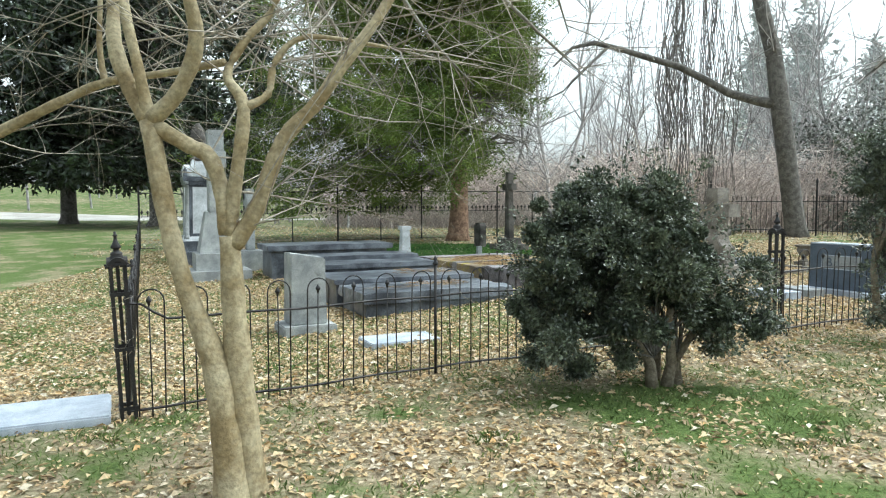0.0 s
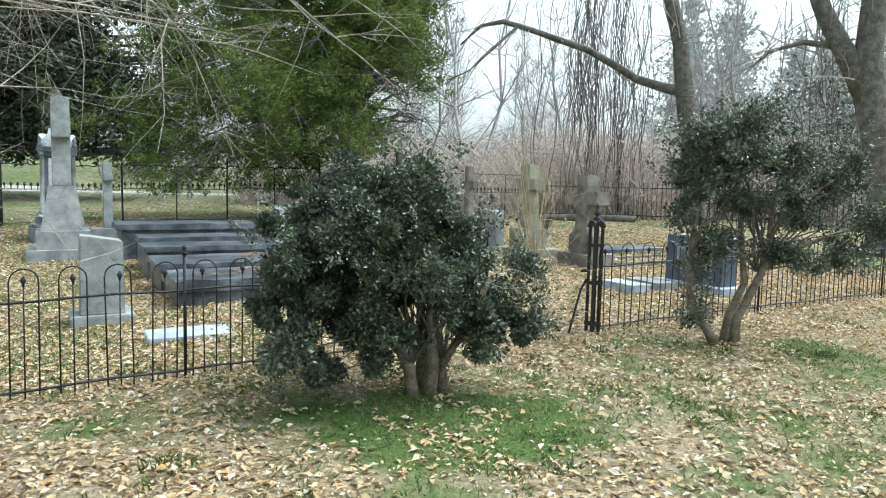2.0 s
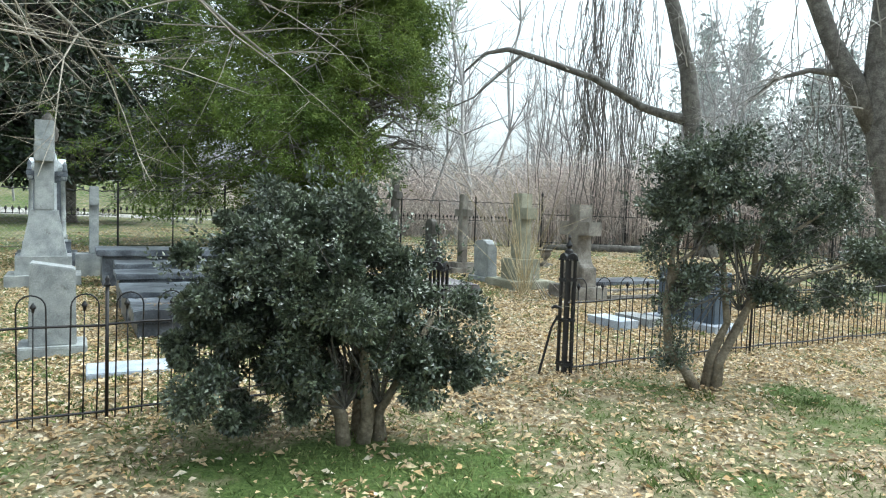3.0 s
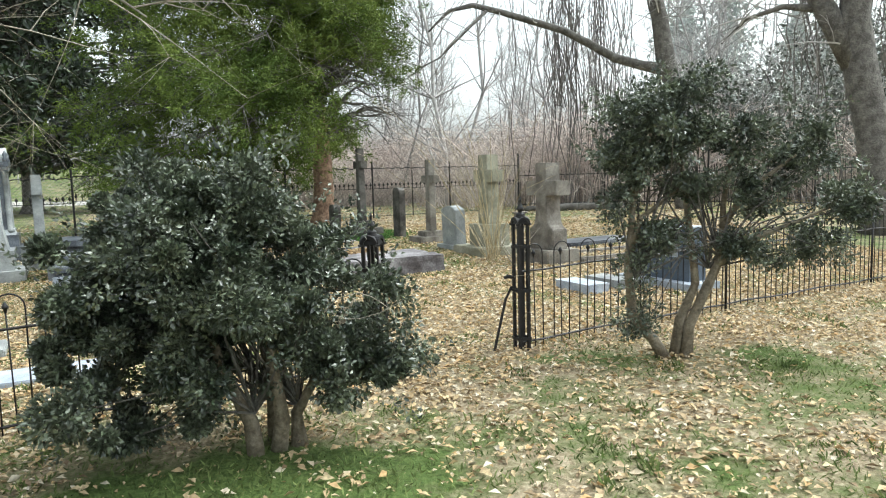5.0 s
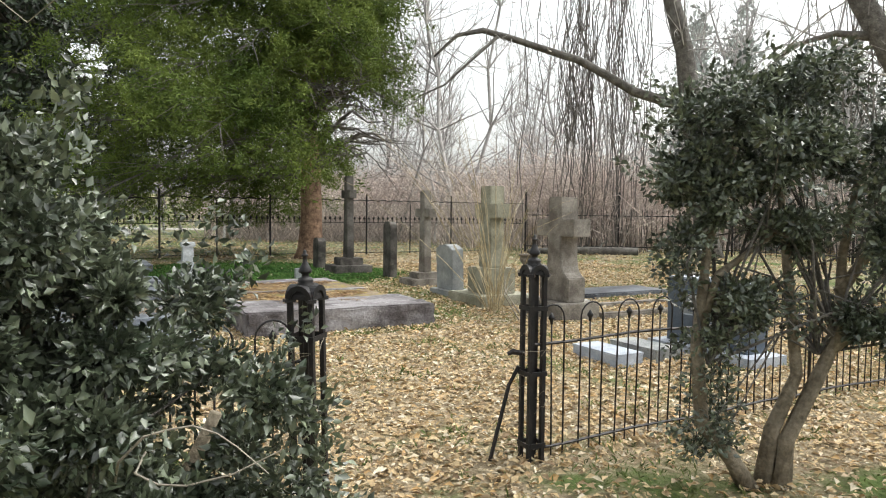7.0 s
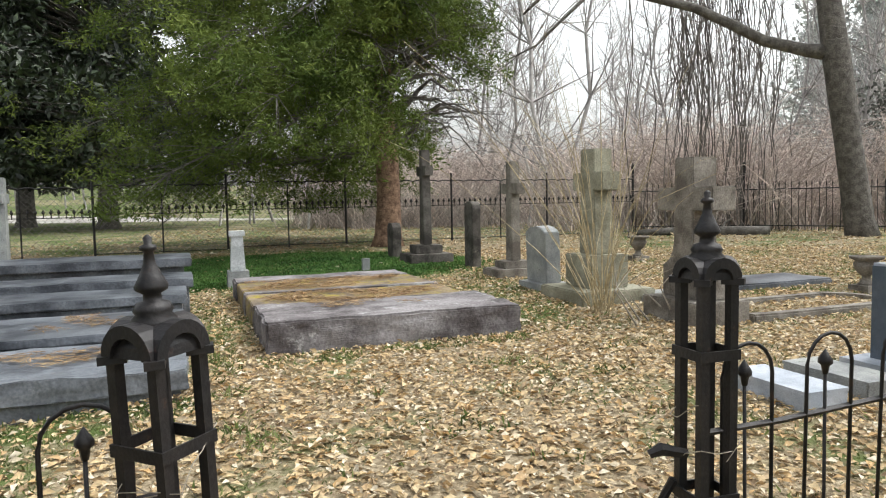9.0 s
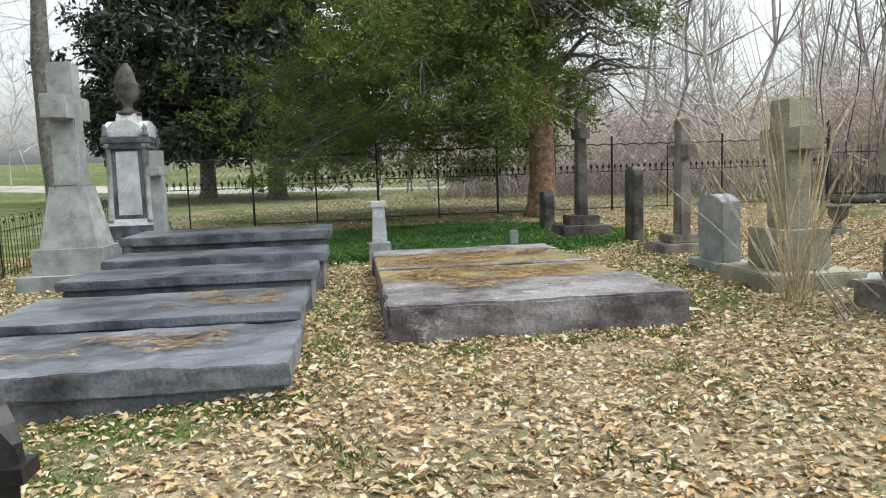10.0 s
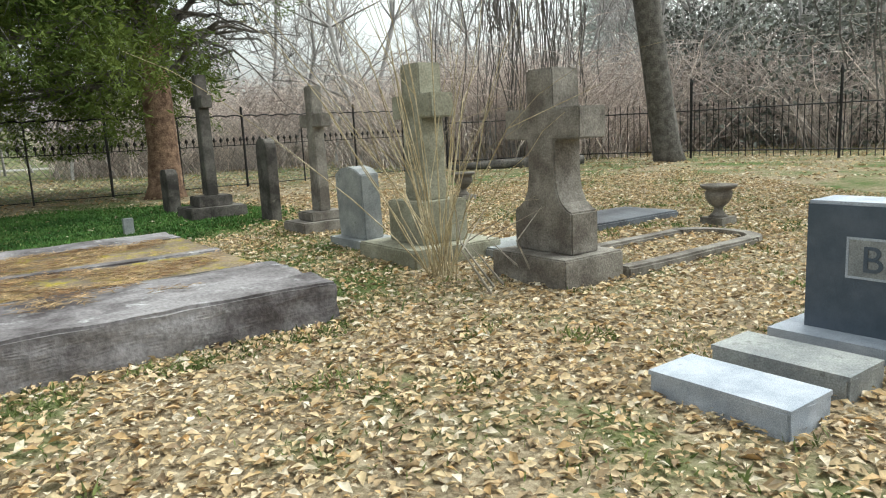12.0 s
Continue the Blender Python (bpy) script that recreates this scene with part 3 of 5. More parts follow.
# small stones and crosses beyond the grave cover
cross_stone(4.3, 7.45, "weathered stone cross on a two-step base, lichen on the shaft", SOOTSTONE, [(0.42, 0.36, -0.05, 0.17), (0.26, 0.22, 0.17, 0.33)], cross_pts(0.085, 0.26, 0.33, 1.62, 2.1, 0.18, 0.05), 0.08)
cross_stone(4.85, 4.85, "slender stone cross on a dark stepped base", BROWNSTONE, [(0.4, 0.3, -0.05, 0.13), (0.24, 0.2, 0.13, 0.24)], cross_pts(0.09, 0.29, 0.24, 1.28, 1.78, 0.16, 0.03), 0.075)
single("tablet_headstone", upright(outline([(-0.19, -0.05), (0.19, -0.05), (0.19, 1.02), (0.17, 1.1), (0.1, 1.15), (-0.1, 1.15), (-0.17, 1.1), (-0.19, 1.02)], -0.075, 0.075)), SOOTSTONE, 4.73, 6.2, "narrow weathered tablet headstone, dark on one side", "gravestone")
single("small_headstone", upright(outline([(-0.2, -0.05), (0.2, -0.05), (0.2, 0.62), (0.12, 0.7), (-0.12, 0.7), (-0.2, 0.62)], -0.09, 0.09)), SOOTSTONE, 4.02, 8.6, "small dark headstone beside the cedar trunk", "gravestone")
x, y = G(4.6, 3.4)
p = thing("headstone", x, y, 25, "grey headstone with a curved top on a low base", "gravestone", tilt=(0, -2))
part("base", block(-0.2, 0.2, -0.36, 0.36, -0.05, 0.1, 0.012), GRANITE, p)
part("tablet", upright(outline([(-0.28, 0.1), (0.28, 0.1), (0.28, 0.78), (0.16, 0.84), (0, 0.86), (-0.16, 0.84), (-0.28, 0.78)], -0.11, 0.11)), GRANITE, p)
cross_stone(4.75, 2.35, "olive stained stone cross on a block pedestal behind a bare shrub", OLIVESTONE, [(0.5, 0.5, -0.05, 0.16), (0.26, 0.3, 0.16, 0.56)], cross_pts(0.15, 0.33, 0.56, 1.33, 1.83, 0.22, 0.03), 0.13)
# the heavy cross with a flared foot
x, y = G(4.93, 0.8)
p = thing("stone_cross", x, y, 25, "heavy brown stone cross with a flared foot on a square plinth", "gravestone", "stone crosses")
part("plinth", block(-0.33, 0.33, -0.42, 0.42, -0.05, 0.23, 0.012, rough=0.003, cuts=3), BROWNSTONE, p)
foot = [(-0.32, 0.23), (0.32, 0.23), (0.32, 0.56), (0.27, 0.58), (0.21, 0.63), (0.17, 0.71), (0.15, 0.82), (0.145, 1.12), (0.41, 1.12), (0.41, 1.36), (0.145, 1.36), (0.14, 1.66)]
foot += [(-x_, z_) for x_, z_ in reversed(foot[2:])]
part("cross", upright(outline(foot, -0.15, 0.15, 0.012)), BROWNSTONE, p)
single("foot_ledger", block(-0.45, 0.45, -0.4, 0.4, -0.05, 0.1, 0.02, rough=0.006, cuts=3), GRANITE, 5.5, 1.75, "low grey ledger stone between two crosses", "grave slab")
single("flat_ledger", block(-0.95, 0.95, -0.42, 0.42, -0.05, 0.08, 0.02, rough=0.006, cuts=4), DARKSTONE, 7.3, 2.4, "flat grey ledger stone in the leaves", "grave slab")

# kerb with a rounded end
x, y = G(6.35, 0.85)
p = thing("grave_kerb", x, y, 25, "low brown-grey stone kerb with a rounded end, filled with leaves", "grave kerb")
for yy in (-0.42, 0.42):
    part("kerb_side", block(-1.05, 0.85, yy - 0.075, yy + 0.075, -0.05, 0.065, 0.02, rough=0.008, cuts=4, seed=yy), BROWNSTONE, p)
b = bmesh.new()
for k in range(8):
    q0, q1 = -math.pi / 2 + math.pi * k / 8, -math.pi / 2 + math.pi * (k + 1) / 8
    vs = []
    for z in (-0.05, 0.065):
        for q, r in ((q0, 0.345), (q0, 0.495), (q1, 0.495), (q1, 0.345)):
            vs.append(b.verts.new((0.85 + 0.7 * r * math.cos(q), r * math.sin(q), z)))
    for f in ((3, 2, 1, 0), (4, 5, 6, 7), (0, 1, 5, 4), (1, 2, 6, 5), (2, 3, 7, 6), (3, 0, 4, 7)):
        b.faces.new([vs[i] for i in f])
bmesh.ops.remove_doubles(b, verts=b.verts, dist=0.001)
part("kerb_end", b, BROWNSTONE, p)


def urn(x, y, label):
    p = thing("stone_urn", x, y, 25, label, "urn", "stone urns")
    part("foot_block", block(-0.14, 0.14, -0.14, 0.14, -0.04, 0.09, 0.01), BROWNSTONE, p)
    a = Acc().lathe([(0.11, 0.09), (0.08, 0.12), (0.05, 0.16), (0.05, 0.2), (0.1, 0.24), (0.14, 0.3), (0.15, 0.36), (0.13, 0.39), (0.19, 0.42), (0.2, 0.45), (0.18, 0.45), (0.15, 0.4), (0.02, 0.38)], 20)
    part("bowl", a, BROWNSTONE, p, smooth=True)


urn(7.75, 14.95, "small brown stone urn on a square foot in the leaves")
urn(5.7, 18.8, "small brown stone urn far among the leaves")
single("marker_stone", block(-0.06, 0.06, -0.05, 0.05, -0.04, 0.22, 0.01, rough=0.004), GRANITE, 2.9, 6.55, "tiny grey footstone standing in moss", "gravestone")

# dark family stone with its base and two lawn markers
x, y = G(4.9, -1.8)
p = thing("headstone", x, y, 25, "polished dark granite headstone with letter B, on a pale base", "gravestone")
part("base", block(-0.3, 0.24, -0.72, 0.62, -0.05, 0.09, 0.01), BLUEGRANITE, p)
part("tablet", block(-0.13, 0.17, -0.55, 0.5, 0.09, 0.78, 0.012), SLATE, p)
part("top_face", block(-0.125, 0.165, -0.545, 0.495, 0.781, 0.8, 0.008), BLUEGRANITE, p, "pale rock-pitched top")
b = bmesh.new()
for a0, a1, c0, c1 in ((-0.36, 0.29, 0.395, 0.407), (-0.36, 0.29, 0.603, 0.615), (-0.36, -0.348, 0.407, 0.603), (0.278, 0.29, 0.407, 0.603)):
    block(-0.138, -0.128, a0, a1, c0, c1, 0, bm=b)
part("panel_frame", b, BLUEGRANITE, p)
part("panel", block(-0.134, -0.126, -0.348, 0.278, 0.407, 0.603, 0), GRANITE, p, "frosted grey name panel")
cu = bpy.data.curves.new("letter", "FONT")
cu.body, cu.size, cu.extrude, cu.align_x = "B", 0.2, 0.003, "CENTER"
lt = new("letter", cu)
dg = bpy.context.evaluated_depsgraph_get()
lm = bpy.data.meshes.new_from_object(lt.evaluated_get(dg))
bpy.data.objects.remove(lt)
lm.materials.clear()
lm.materials.append(SLATE)
lo = new("letter", lm)
lo.parent = p
lo.matrix_local = pose(-0.137, 0.16, 0.435, 90, 0, -90)
for mu, mv, stone, text in ((3.67, -1.55, BLUEGRANITE, "pale blue-grey granite lawn marker, rough-cut sides"), (4.19, -1.54, GRANITE, "darker granite lawn marker with a stained face")):
    p = thing("lawn_marker", *G(mu, mv), 25, text, "grave marker", "lawn markers")
    part("stone", block(-0.17, 0.17, -0.34, 0.34, -0.05, 0.115, 0.012, rough=0.01, cuts=12, seed=mu), stone, p)
    part("dressed_face", block(-0.17, 0.17, -0.34, 0.34, 0.1, 0.122, 0.006), stone, p)

# square pillar stone, flat stones by the front fence
p = thing("pillar_headstone", -1.78, 8.95, 25, "square grey pillar headstone with a slanted top on a base", "gravestone", z=-0.17)
part("base", block(-0.34, 0.34, -0.3, 0.3, -0.1, 0.16, 0.015, rough=0.004, cuts=3), GRANITE, p)
b = block(-0.235, 0.235, -0.2, 0.2, 0.16, 1.0, 0.0, (0.015, 0.015))
for w in b.verts:
    if w.co.z > 0.9 and w.co.x < 0:
        w.co.z += 0.07
bmesh.ops.bevel(b, geom=list(b.edges), offset=0.012, segments=2, affect="EDGES")
part("pillar", b, GRANITE, p)
single("flat_marker", block(-0.42, 0.42, -0.25, 0.25, -0.04, 0.05, 0.01, rough=0.003, cuts=3), BLUEGRANITE, -2.45, -1.6, "flat grey granite grave marker flush with the grass", "grave marker")
single("white_slab", block(-0.6, 0.62, -0.3, 0.36, -0.05, 0.075, 0.012, rough=0.004, cuts=3), BLUEGRANITE, -6.05, -3.25, "pale stone slab lying outside the fence corner", "grave slab")


# big cross monument near the side fence
p = thing("cross_monument", -4.73, 14.6, 25, "tall grey granite cross on a tapered pedestal and stepped base", "monument")
part("plinth", block(-0.62, 0.62, -0.55, 0.55, -0.05, 0.2, 0.02), GRANITE, p)
part("step", block(-0.46, 0.46, -0.4, 0.4, 0.2, 0.55, 0.02), GRANITE, p)
part("pedestal", block(-0.38, 0.38, -0.33, 0.33, 0.55, 1.28, 0.03, (0.13, 0.11)), GRANITE, p)
part("neck", block(-0.25, 0.25, -0.22, 0.22, 1.28, 1.4, 0.03, (0.02, 0.02)), GRANITE, p)
part("cross", upright(outline(cross_pts(0.16, 0.46, 1.4, 2.3, 3.08, 0.33, 0.05), -0.16, 0.16, 0.015)), GRANITE, p)

# marble monument with urn
p = thing("marble_monument", -6.0, 17.25, 25, "white marble monument with panelled shaft, arched cornice and draped urn", "monument")
part("plinth", block(-0.6, 0.6, -0.6, 0.6, -0.05, 0.3, 0.02), DARKSTONE, p)
part("step", block(-0.47, 0.47, -0.47, 0.47, 0.3, 0.55, 0.03), DARKSTONE, p)
part("shaft", block(-0.34, 0.34, -0.34, 0.34, 0.55, 2.0, 0.02, (0.04, 0.04)), DARKSTONE, p)
for sx, sy in ((-1, -1), (1, -1), (1, 1), (-1, 1)):
    a = Acc()
    a.tube([(sx * 0.33, sy * 0.33, 0.6), (sx * 0.33, sy * 0.33, 0.66), (sx * 0.325, sy * 0.325, 0.68), (sx * 0.305, sy * 0.305, 1.9), (sx * 0.315, sy * 0.315, 1.93), (sx * 0.315, sy * 0.315, 1.99)], [0.075, 0.075, 0.05, 0.045, 0.07, 0.075], 10)
    part("corner_column", a, GRANITE, p, smooth=True)
for s in range(4):
    b = block(-0.2, 0.2, -0.335, -0.305, 0.72, 1.85, 0.012, (0.02, 0.0))
    bmesh.ops.rotate(b, verts=b.verts, cent=(0, 0, 0), matrix=Matrix.Rotation(s * math.pi / 2, 3, "Z"))
    part("panel", b, MARBLE, p)
part("cornice", block(-0.4, 0.4, -0.4, 0.4, 2.0, 2.1, 0.025), DARKSTONE, p, "darker moulded cornice")
for s in range(4):
    arch = [(-0.36, 2.1), (0.36, 2.1), (0.36, 2.2)] + [(0.3 * math.cos(q), 2.2 + 0.2 * math.sin(q)) for q in [math.pi * k / 8 for k in range(9)]] + [(-0.36, 2.2)]
    b = outline(arch, -0.36, -0.2, 0.012)
    bmesh.ops.rotate(b, verts=b.verts, cent=(0, 0, 0), matrix=Matrix.Rotation(s * math.pi / 2, 3, "Z"))
    part("arched_gable", b, MARBLE, p)
part("crown", block(-0.24, 0.24, -0.24, 0.24, 2.1, 2.52, 0.03, (0.08, 0.08)), MARBLE, p)
part("frieze", block(-0.37, 0.37, -0.37, 0.37, 1.9, 2.0, 0.012), DARKSTONE, p, "dark lettered frieze band")
part("base_moulding", block(-0.41, 0.41, -0.41, 0.41, 0.55, 0.66, 0.03, (0.04, 0.04)), MARBLE, p)
for sx, sy in ((-1, -1), (1, -1), (1, 1), (-1, 1)):
    part("corner_knob", Acc().lathe([(0.05, 2.1), (0.06, 2.14), (0.035, 2.19), (0.05, 2.25), (0.01, 2.33)], 8, (sx * 0.34, sy * 0.34, 0)), DARKSTONE, p, smooth=True)
a = Acc().lathe([(0.2, 2.5), (0.2, 2.56), (0.1, 2.6), (0.07, 2.66), (0.1, 2.72), (0.17, 2.8), (0.19, 2.92), (0.18, 3.02), (0.2, 3.06), (0.16, 3.12), (0.15, 3.2), (0.12, 3.28), (0.07, 3.36), (0.03, 3.42)], 18)
for w in a.v:
    q = math.atan2(w.y, w.x)
    fold = 1 + 0.12 * math.sin(5 * q + 7 * w.z) * (w.z > 2.75)
    w.x, w.y = w.x * fold, w.y * fold
    w += noise.noise_vector(w * 6) * 0.025
part("draped_urn", a, SOOTSTONE, p, "dark weathered draped urn", smooth=True)

cross_stone(-2.6, 7.35, "slim grey stone cross on a block base beside the monument", GRANITE, [(0.34, 0.3, -0.05, 0.45)], cross_pts(0.1, 0.27, 0.45, 1.45, 1.85, 0.16, 0.04), 0.09)

# little obelisk
p = thing("obelisk_headstone", -0.9, 16.45, 25, "small pale pillar stone with a flat cap on a base", "gravestone")
part("base", block(-0.17, 0.17, -0.17, 0.17, -0.05, 0.26, 0.012, (0.015, 0.015)), GRANITE, p)
part("pillar", block(-0.11, 0.11, -0.11, 0.11, 0.26, 0.8, 0.01, (0.025, 0.025)), MARBLE, p)
part("cap", block(-0.115, 0.115, -0.115, 0.115, 0.8, 0.88, 0.01), MARBLE, p)


# ---- plants ----
rng = np.random.default_rng(7)


def raw_mesh(name, verts, faces, material, smooth=False):
    """A mesh from arrays of vertices and of faces with equal corner counts."""
    me = bpy.data.meshes.new(name)
    n, k = faces.shape
    me.vertices.add(len(verts))
    me.vertices.foreach_set("co", np.asarray(verts, np.float32).ravel())
    me.loops.add(n * k)
    me.loops.foreach_set("vertex_index", np.asarray(faces, np.int32).ravel())
    me.polygons.add(n)
    me.polygons.foreach_set("loop_start", np.arange(0, n * k, k, dtype=np.int32))
    me.update(calc_edges=True)
    if smooth:
        me.shade_smooth()
    me.materials.append(material)
    return me


def leaf_mesh(name, pos, along, size, width, material, fold=0.25, flat=None):
    """Many folded leaves: at pos, pointing along, of given length and relative width."""
    n = len(pos)
    along = along / (np.linalg.norm(along, axis=1, keepdims=True) + 1e-9)
    ref = rng.normal(size=(n, 3)) if flat is None else np.tile([0, 0, 1.0], (n, 1)) + rng.normal(size=(n, 3)) * flat
    side = np.cross(along, ref)
    side /= np.linalg.norm(side, axis=1, keepdims=True) + 1e-9
    nor = np.cross(side, along)
    s = np.asarray(size).reshape(-1, 1) * np.ones((n, 1))
    w = s * width
    mid = pos + along * s * 0.45
    v = np.stack([pos, mid + side * w / 2 + nor * w * fold, pos + along * s - nor * s * fold * 0.3, mid - side * w / 2 + nor * w * fold], 1).reshape(-1, 3)
    i = np.arange(n)[:, None] * 4
    f = np.concatenate([i + [0, 1, 2], i + [0, 2, 3]], 0)
    return raw_mesh(name, v, f, material)


def ball(n, shell=0.35):
    d = rng.normal(size=(n, 3))
    d /= np.linalg.norm(d, axis=1, keepdims=True)
    return d * (1 - shell * rng.random((n, 1)) ** 1.5)


def holly(x, y, lobes, stems, count, label, leaf=0.045, trunks=(), clumps=150):
    p = thing("holly_bush", x, y, 0, label, "bush", "holly bushes")
    a = Acc()
    base = np.array([x, y, gz(x, y)])
    pts, dirs = [], []
    tot = sum(l[3] * l[4] * l[5] for l in lobes)
    for cx, cy, cz, rx, ry, rz in lobes:
        c = np.array([cx, cy, cz]) - base
        share = rx * ry * rz / tot
        k = max(9, int(clumps * share))
        cl = ball(k, 0.5) * [rx, ry, rz] * rng.uniform(0.62, 1.12, (k, 1)) + c
        cl[:, 2] = np.maximum(cl[:, 2], 0.16 + rng.uniform(0, 0.12, k))
        for q in cl:
            m = int(count * share / k * rng.uniform(0.45, 1.45))
            r = rng.uniform(0.06, 0.165)
            d = ball(m, 0.8)
            pts.append(q + d * r * [1, 1, 0.8])
            dirs.append(d + (q - c) * 0.6 + rng.normal(size=(m, 3)) * 0.6)
        for _ in range(int(50 * share) + 2):
            d = rng.normal(size=3) + [0, 0, 0.3]
            d /= np.linalg.norm(d)
            t = rng.random((44, 1))
            pts.append(c + d * [rx, ry, rz] * 0.95 + (d + [0, 0, 0.35]) * t * rng.uniform(0.12, 0.3) + rng.normal(size=(44, 3)) * 0.028)
            dirs.append(d * 0.7 + rng.normal(size=(44, 3)) * 0.7)
        for q in cl[::4]:
            s = np.array(stems[int(rng.integers(len(stems)))])
            w0 = s + [0, 0, 0.25]
            mid = w0 * 0.6 + q * 0.4 + [0, 0, 0.18] + rng.normal(size=3) * 0.08
            a.tube([tuple(w0), tuple(mid), tuple(q)], [0.01, 0.007, 0.003], 5, False)
    tagged(part("branchwork", a, BARK, p), kind="stuff")
    for t in trunks:
        r0 = 0.058 if t[0][2] < 0 else 0.036
        a = Acc().tube(t, [r0 * (1 - 0.72 * i / (len(t) - 1)) for i in range(len(t))], 8)
        for w in a.v:
            w += noise.noise_vector(w * 9) * 0.014
        part("stem", a, STEMBARK, p, smooth=True)
    pts, dirs = np.concatenate(pts), np.concatenate(dirs)
    keep = pts[:, 2] > 0.06
    pts, dirs = pts[keep], dirs[keep]
    o = new("foliage", leaf_mesh("foliage", pts, dirs, rng.uniform(0.7, 1.3, len(pts)) * leaf, 0.55, HOLLY))
    o.parent = p
    return p


holly(1.85, 5.85, [(1.5, 5.85, 1.12, 0.82, 0.8, 0.6), (1.36, 5.88, 1.5, 0.58, 0.55, 0.42), (1.68, 5.85, 1.34, 0.42, 0.48, 0.38), (0.98, 5.8, 0.92, 0.48, 0.6, 0.5), (1.2, 5.65, 0.42, 0.5, 0.52, 0.38), (2.05, 5.88, 0.95, 0.5, 0.55, 0.42), (2.38, 5.8, 0.72, 0.4, 0.36, 0.33), (2.56, 5.75, 0.58, 0.26, 0.26, 0.24), (2.3, 5.75, 0.52, 0.46, 0.5, 0.26), (1.38, 5.65, 0.78, 0.6, 0.55, 0.48), (0.9, 5.75, 0.6, 0.4, 0.5, 0.4), (1.75, 5.6, 0.95, 0.5, 0.45, 0.45)],
      [(-0.1, -0.1, 0), (0.14, 0.02, 0), (-0.04, 0.12, 0)], 150000, "dense dark green holly bush beside the iron fence", 0.036,
      [[(-0.1, -0.1, -0.04), (-0.12, -0.1, 0.2), (-0.3, -0.06, 0.55), (-0.45, 0.0, 1.2)], [(0.14, 0.02, -0.04), (0.13, 0.02, 0.2), (0.3, 0.0, 0.5), (0.5, 0.0, 0.9)],
       [(-0.02, 0.12, -0.04), (-0.02, 0.1, 0.25), (-0.05, 0.05, 0.7), (-0.1, 0.0, 1.3)], [(0.02, -0.04, -0.04), (0.06, -0.08, 0.2), (0.02, -0.12, 0.6), (0.1, -0.15, 1.1)]], 210)
bush = scene.objects["holly_bush"]
for pts, r0 in (
    ([(0.3, -0.3, 0.8), (0.38, -0.48, 0.92), (0.45, -0.5, 0.99), (0.51, -0.51, 1.01), (0.57, -0.51, 1.02), (0.63, -0.51, 1.0), (0.68, -0.52, 0.97), (0.76, -0.54, 0.91)], 0.004),
    ([(0.4, -0.35, 0.9), (0.44, -0.53, 0.91), (0.5, -0.55, 0.89), (0.57, -0.56, 0.89), (0.68, -0.57, 0.92), (0.74, -0.57, 0.95), (0.8, -0.57, 0.98)], 0.0035),
):
    part("dead_twig", Acc().tube(pts, [r0 * (1 - 0.6 * i / (len(pts) - 1)) for i in range(len(pts))], 5), TWIG, bush, "bare pale dead twig")
holly(5.0, 7.4, [(4.86, 7.42, 2.0, 0.42, 0.42, 0.36), (5.2, 7.4, 2.28, 0.2, 0.22, 0.17), (4.58, 7.42, 1.72, 0.24, 0.28, 0.26), (5.48, 7.37, 1.9, 0.24, 0.3, 0.24), (6.02, 7.3, 1.75, 0.28, 0.32, 0.26), (6.4, 7.28, 1.3, 0.25, 0.3, 0.26), (6.22, 7.3, 0.95, 0.22, 0.26, 0.17), (5.7, 7.35, 1.42, 0.24, 0.28, 0.2), (5.48, 7.33, 0.98, 0.24, 0.26, 0.18), (4.52, 7.45, 1.35, 0.15, 0.2, 0.2), (5.1, 7.4, 1.5, 0.26, 0.28, 0.18), (4.85, 7.38, 1.05, 0.2, 0.24, 0.18), (4.68, 7.38, 0.35, 0.15, 0.17, 0.18), (4.62, 7.4, 0.75, 0.16, 0.18, 0.2), (5.85, 7.3, 0.85, 0.18, 0.2, 0.1)],
      [(-0.36, -0.02, 0.45), (0.38, 0.0, 0.6), (0.3, 0.03, 0.5), (-0.3, 0.03, 0.6)], 33000, "ragged sparse holly bush with bare stems by the gate", 0.04,
      [[(-0.08, 0, -0.04), (-0.2, -0.02, 0.16), (-0.38, -0.02, 0.36), (-0.42, 0, 0.8), (-0.36, 0.02, 1.35), (-0.22, 0.02, 1.9)],
       [(0.1, 0, -0.04), (0.12, 0, 0.25), (0.28, 0, 0.6), (0.4, 0, 0.85), (0.42, 0.02, 1.3), (0.5, 0, 1.85)],
       [(0.02, 0.05, -0.04), (0.06, 0.05, 0.3), (0.2, 0.06, 0.62), (0.12, 0.04, 1.2), (0.02, 0.02, 1.8)],
       [(0.36, 0, 0.78), (0.62, -0.02, 0.98), (0.95, -0.06, 1.1), (1.3, -0.1, 1.25)], [(0.4, 0, 1.1), (0.6, -0.02, 1.4), (1.0, -0.08, 1.7)], [(-0.4, 0, 0.9), (-0.3, 0, 1.2), (0.05, 0, 1.45)]], 150)


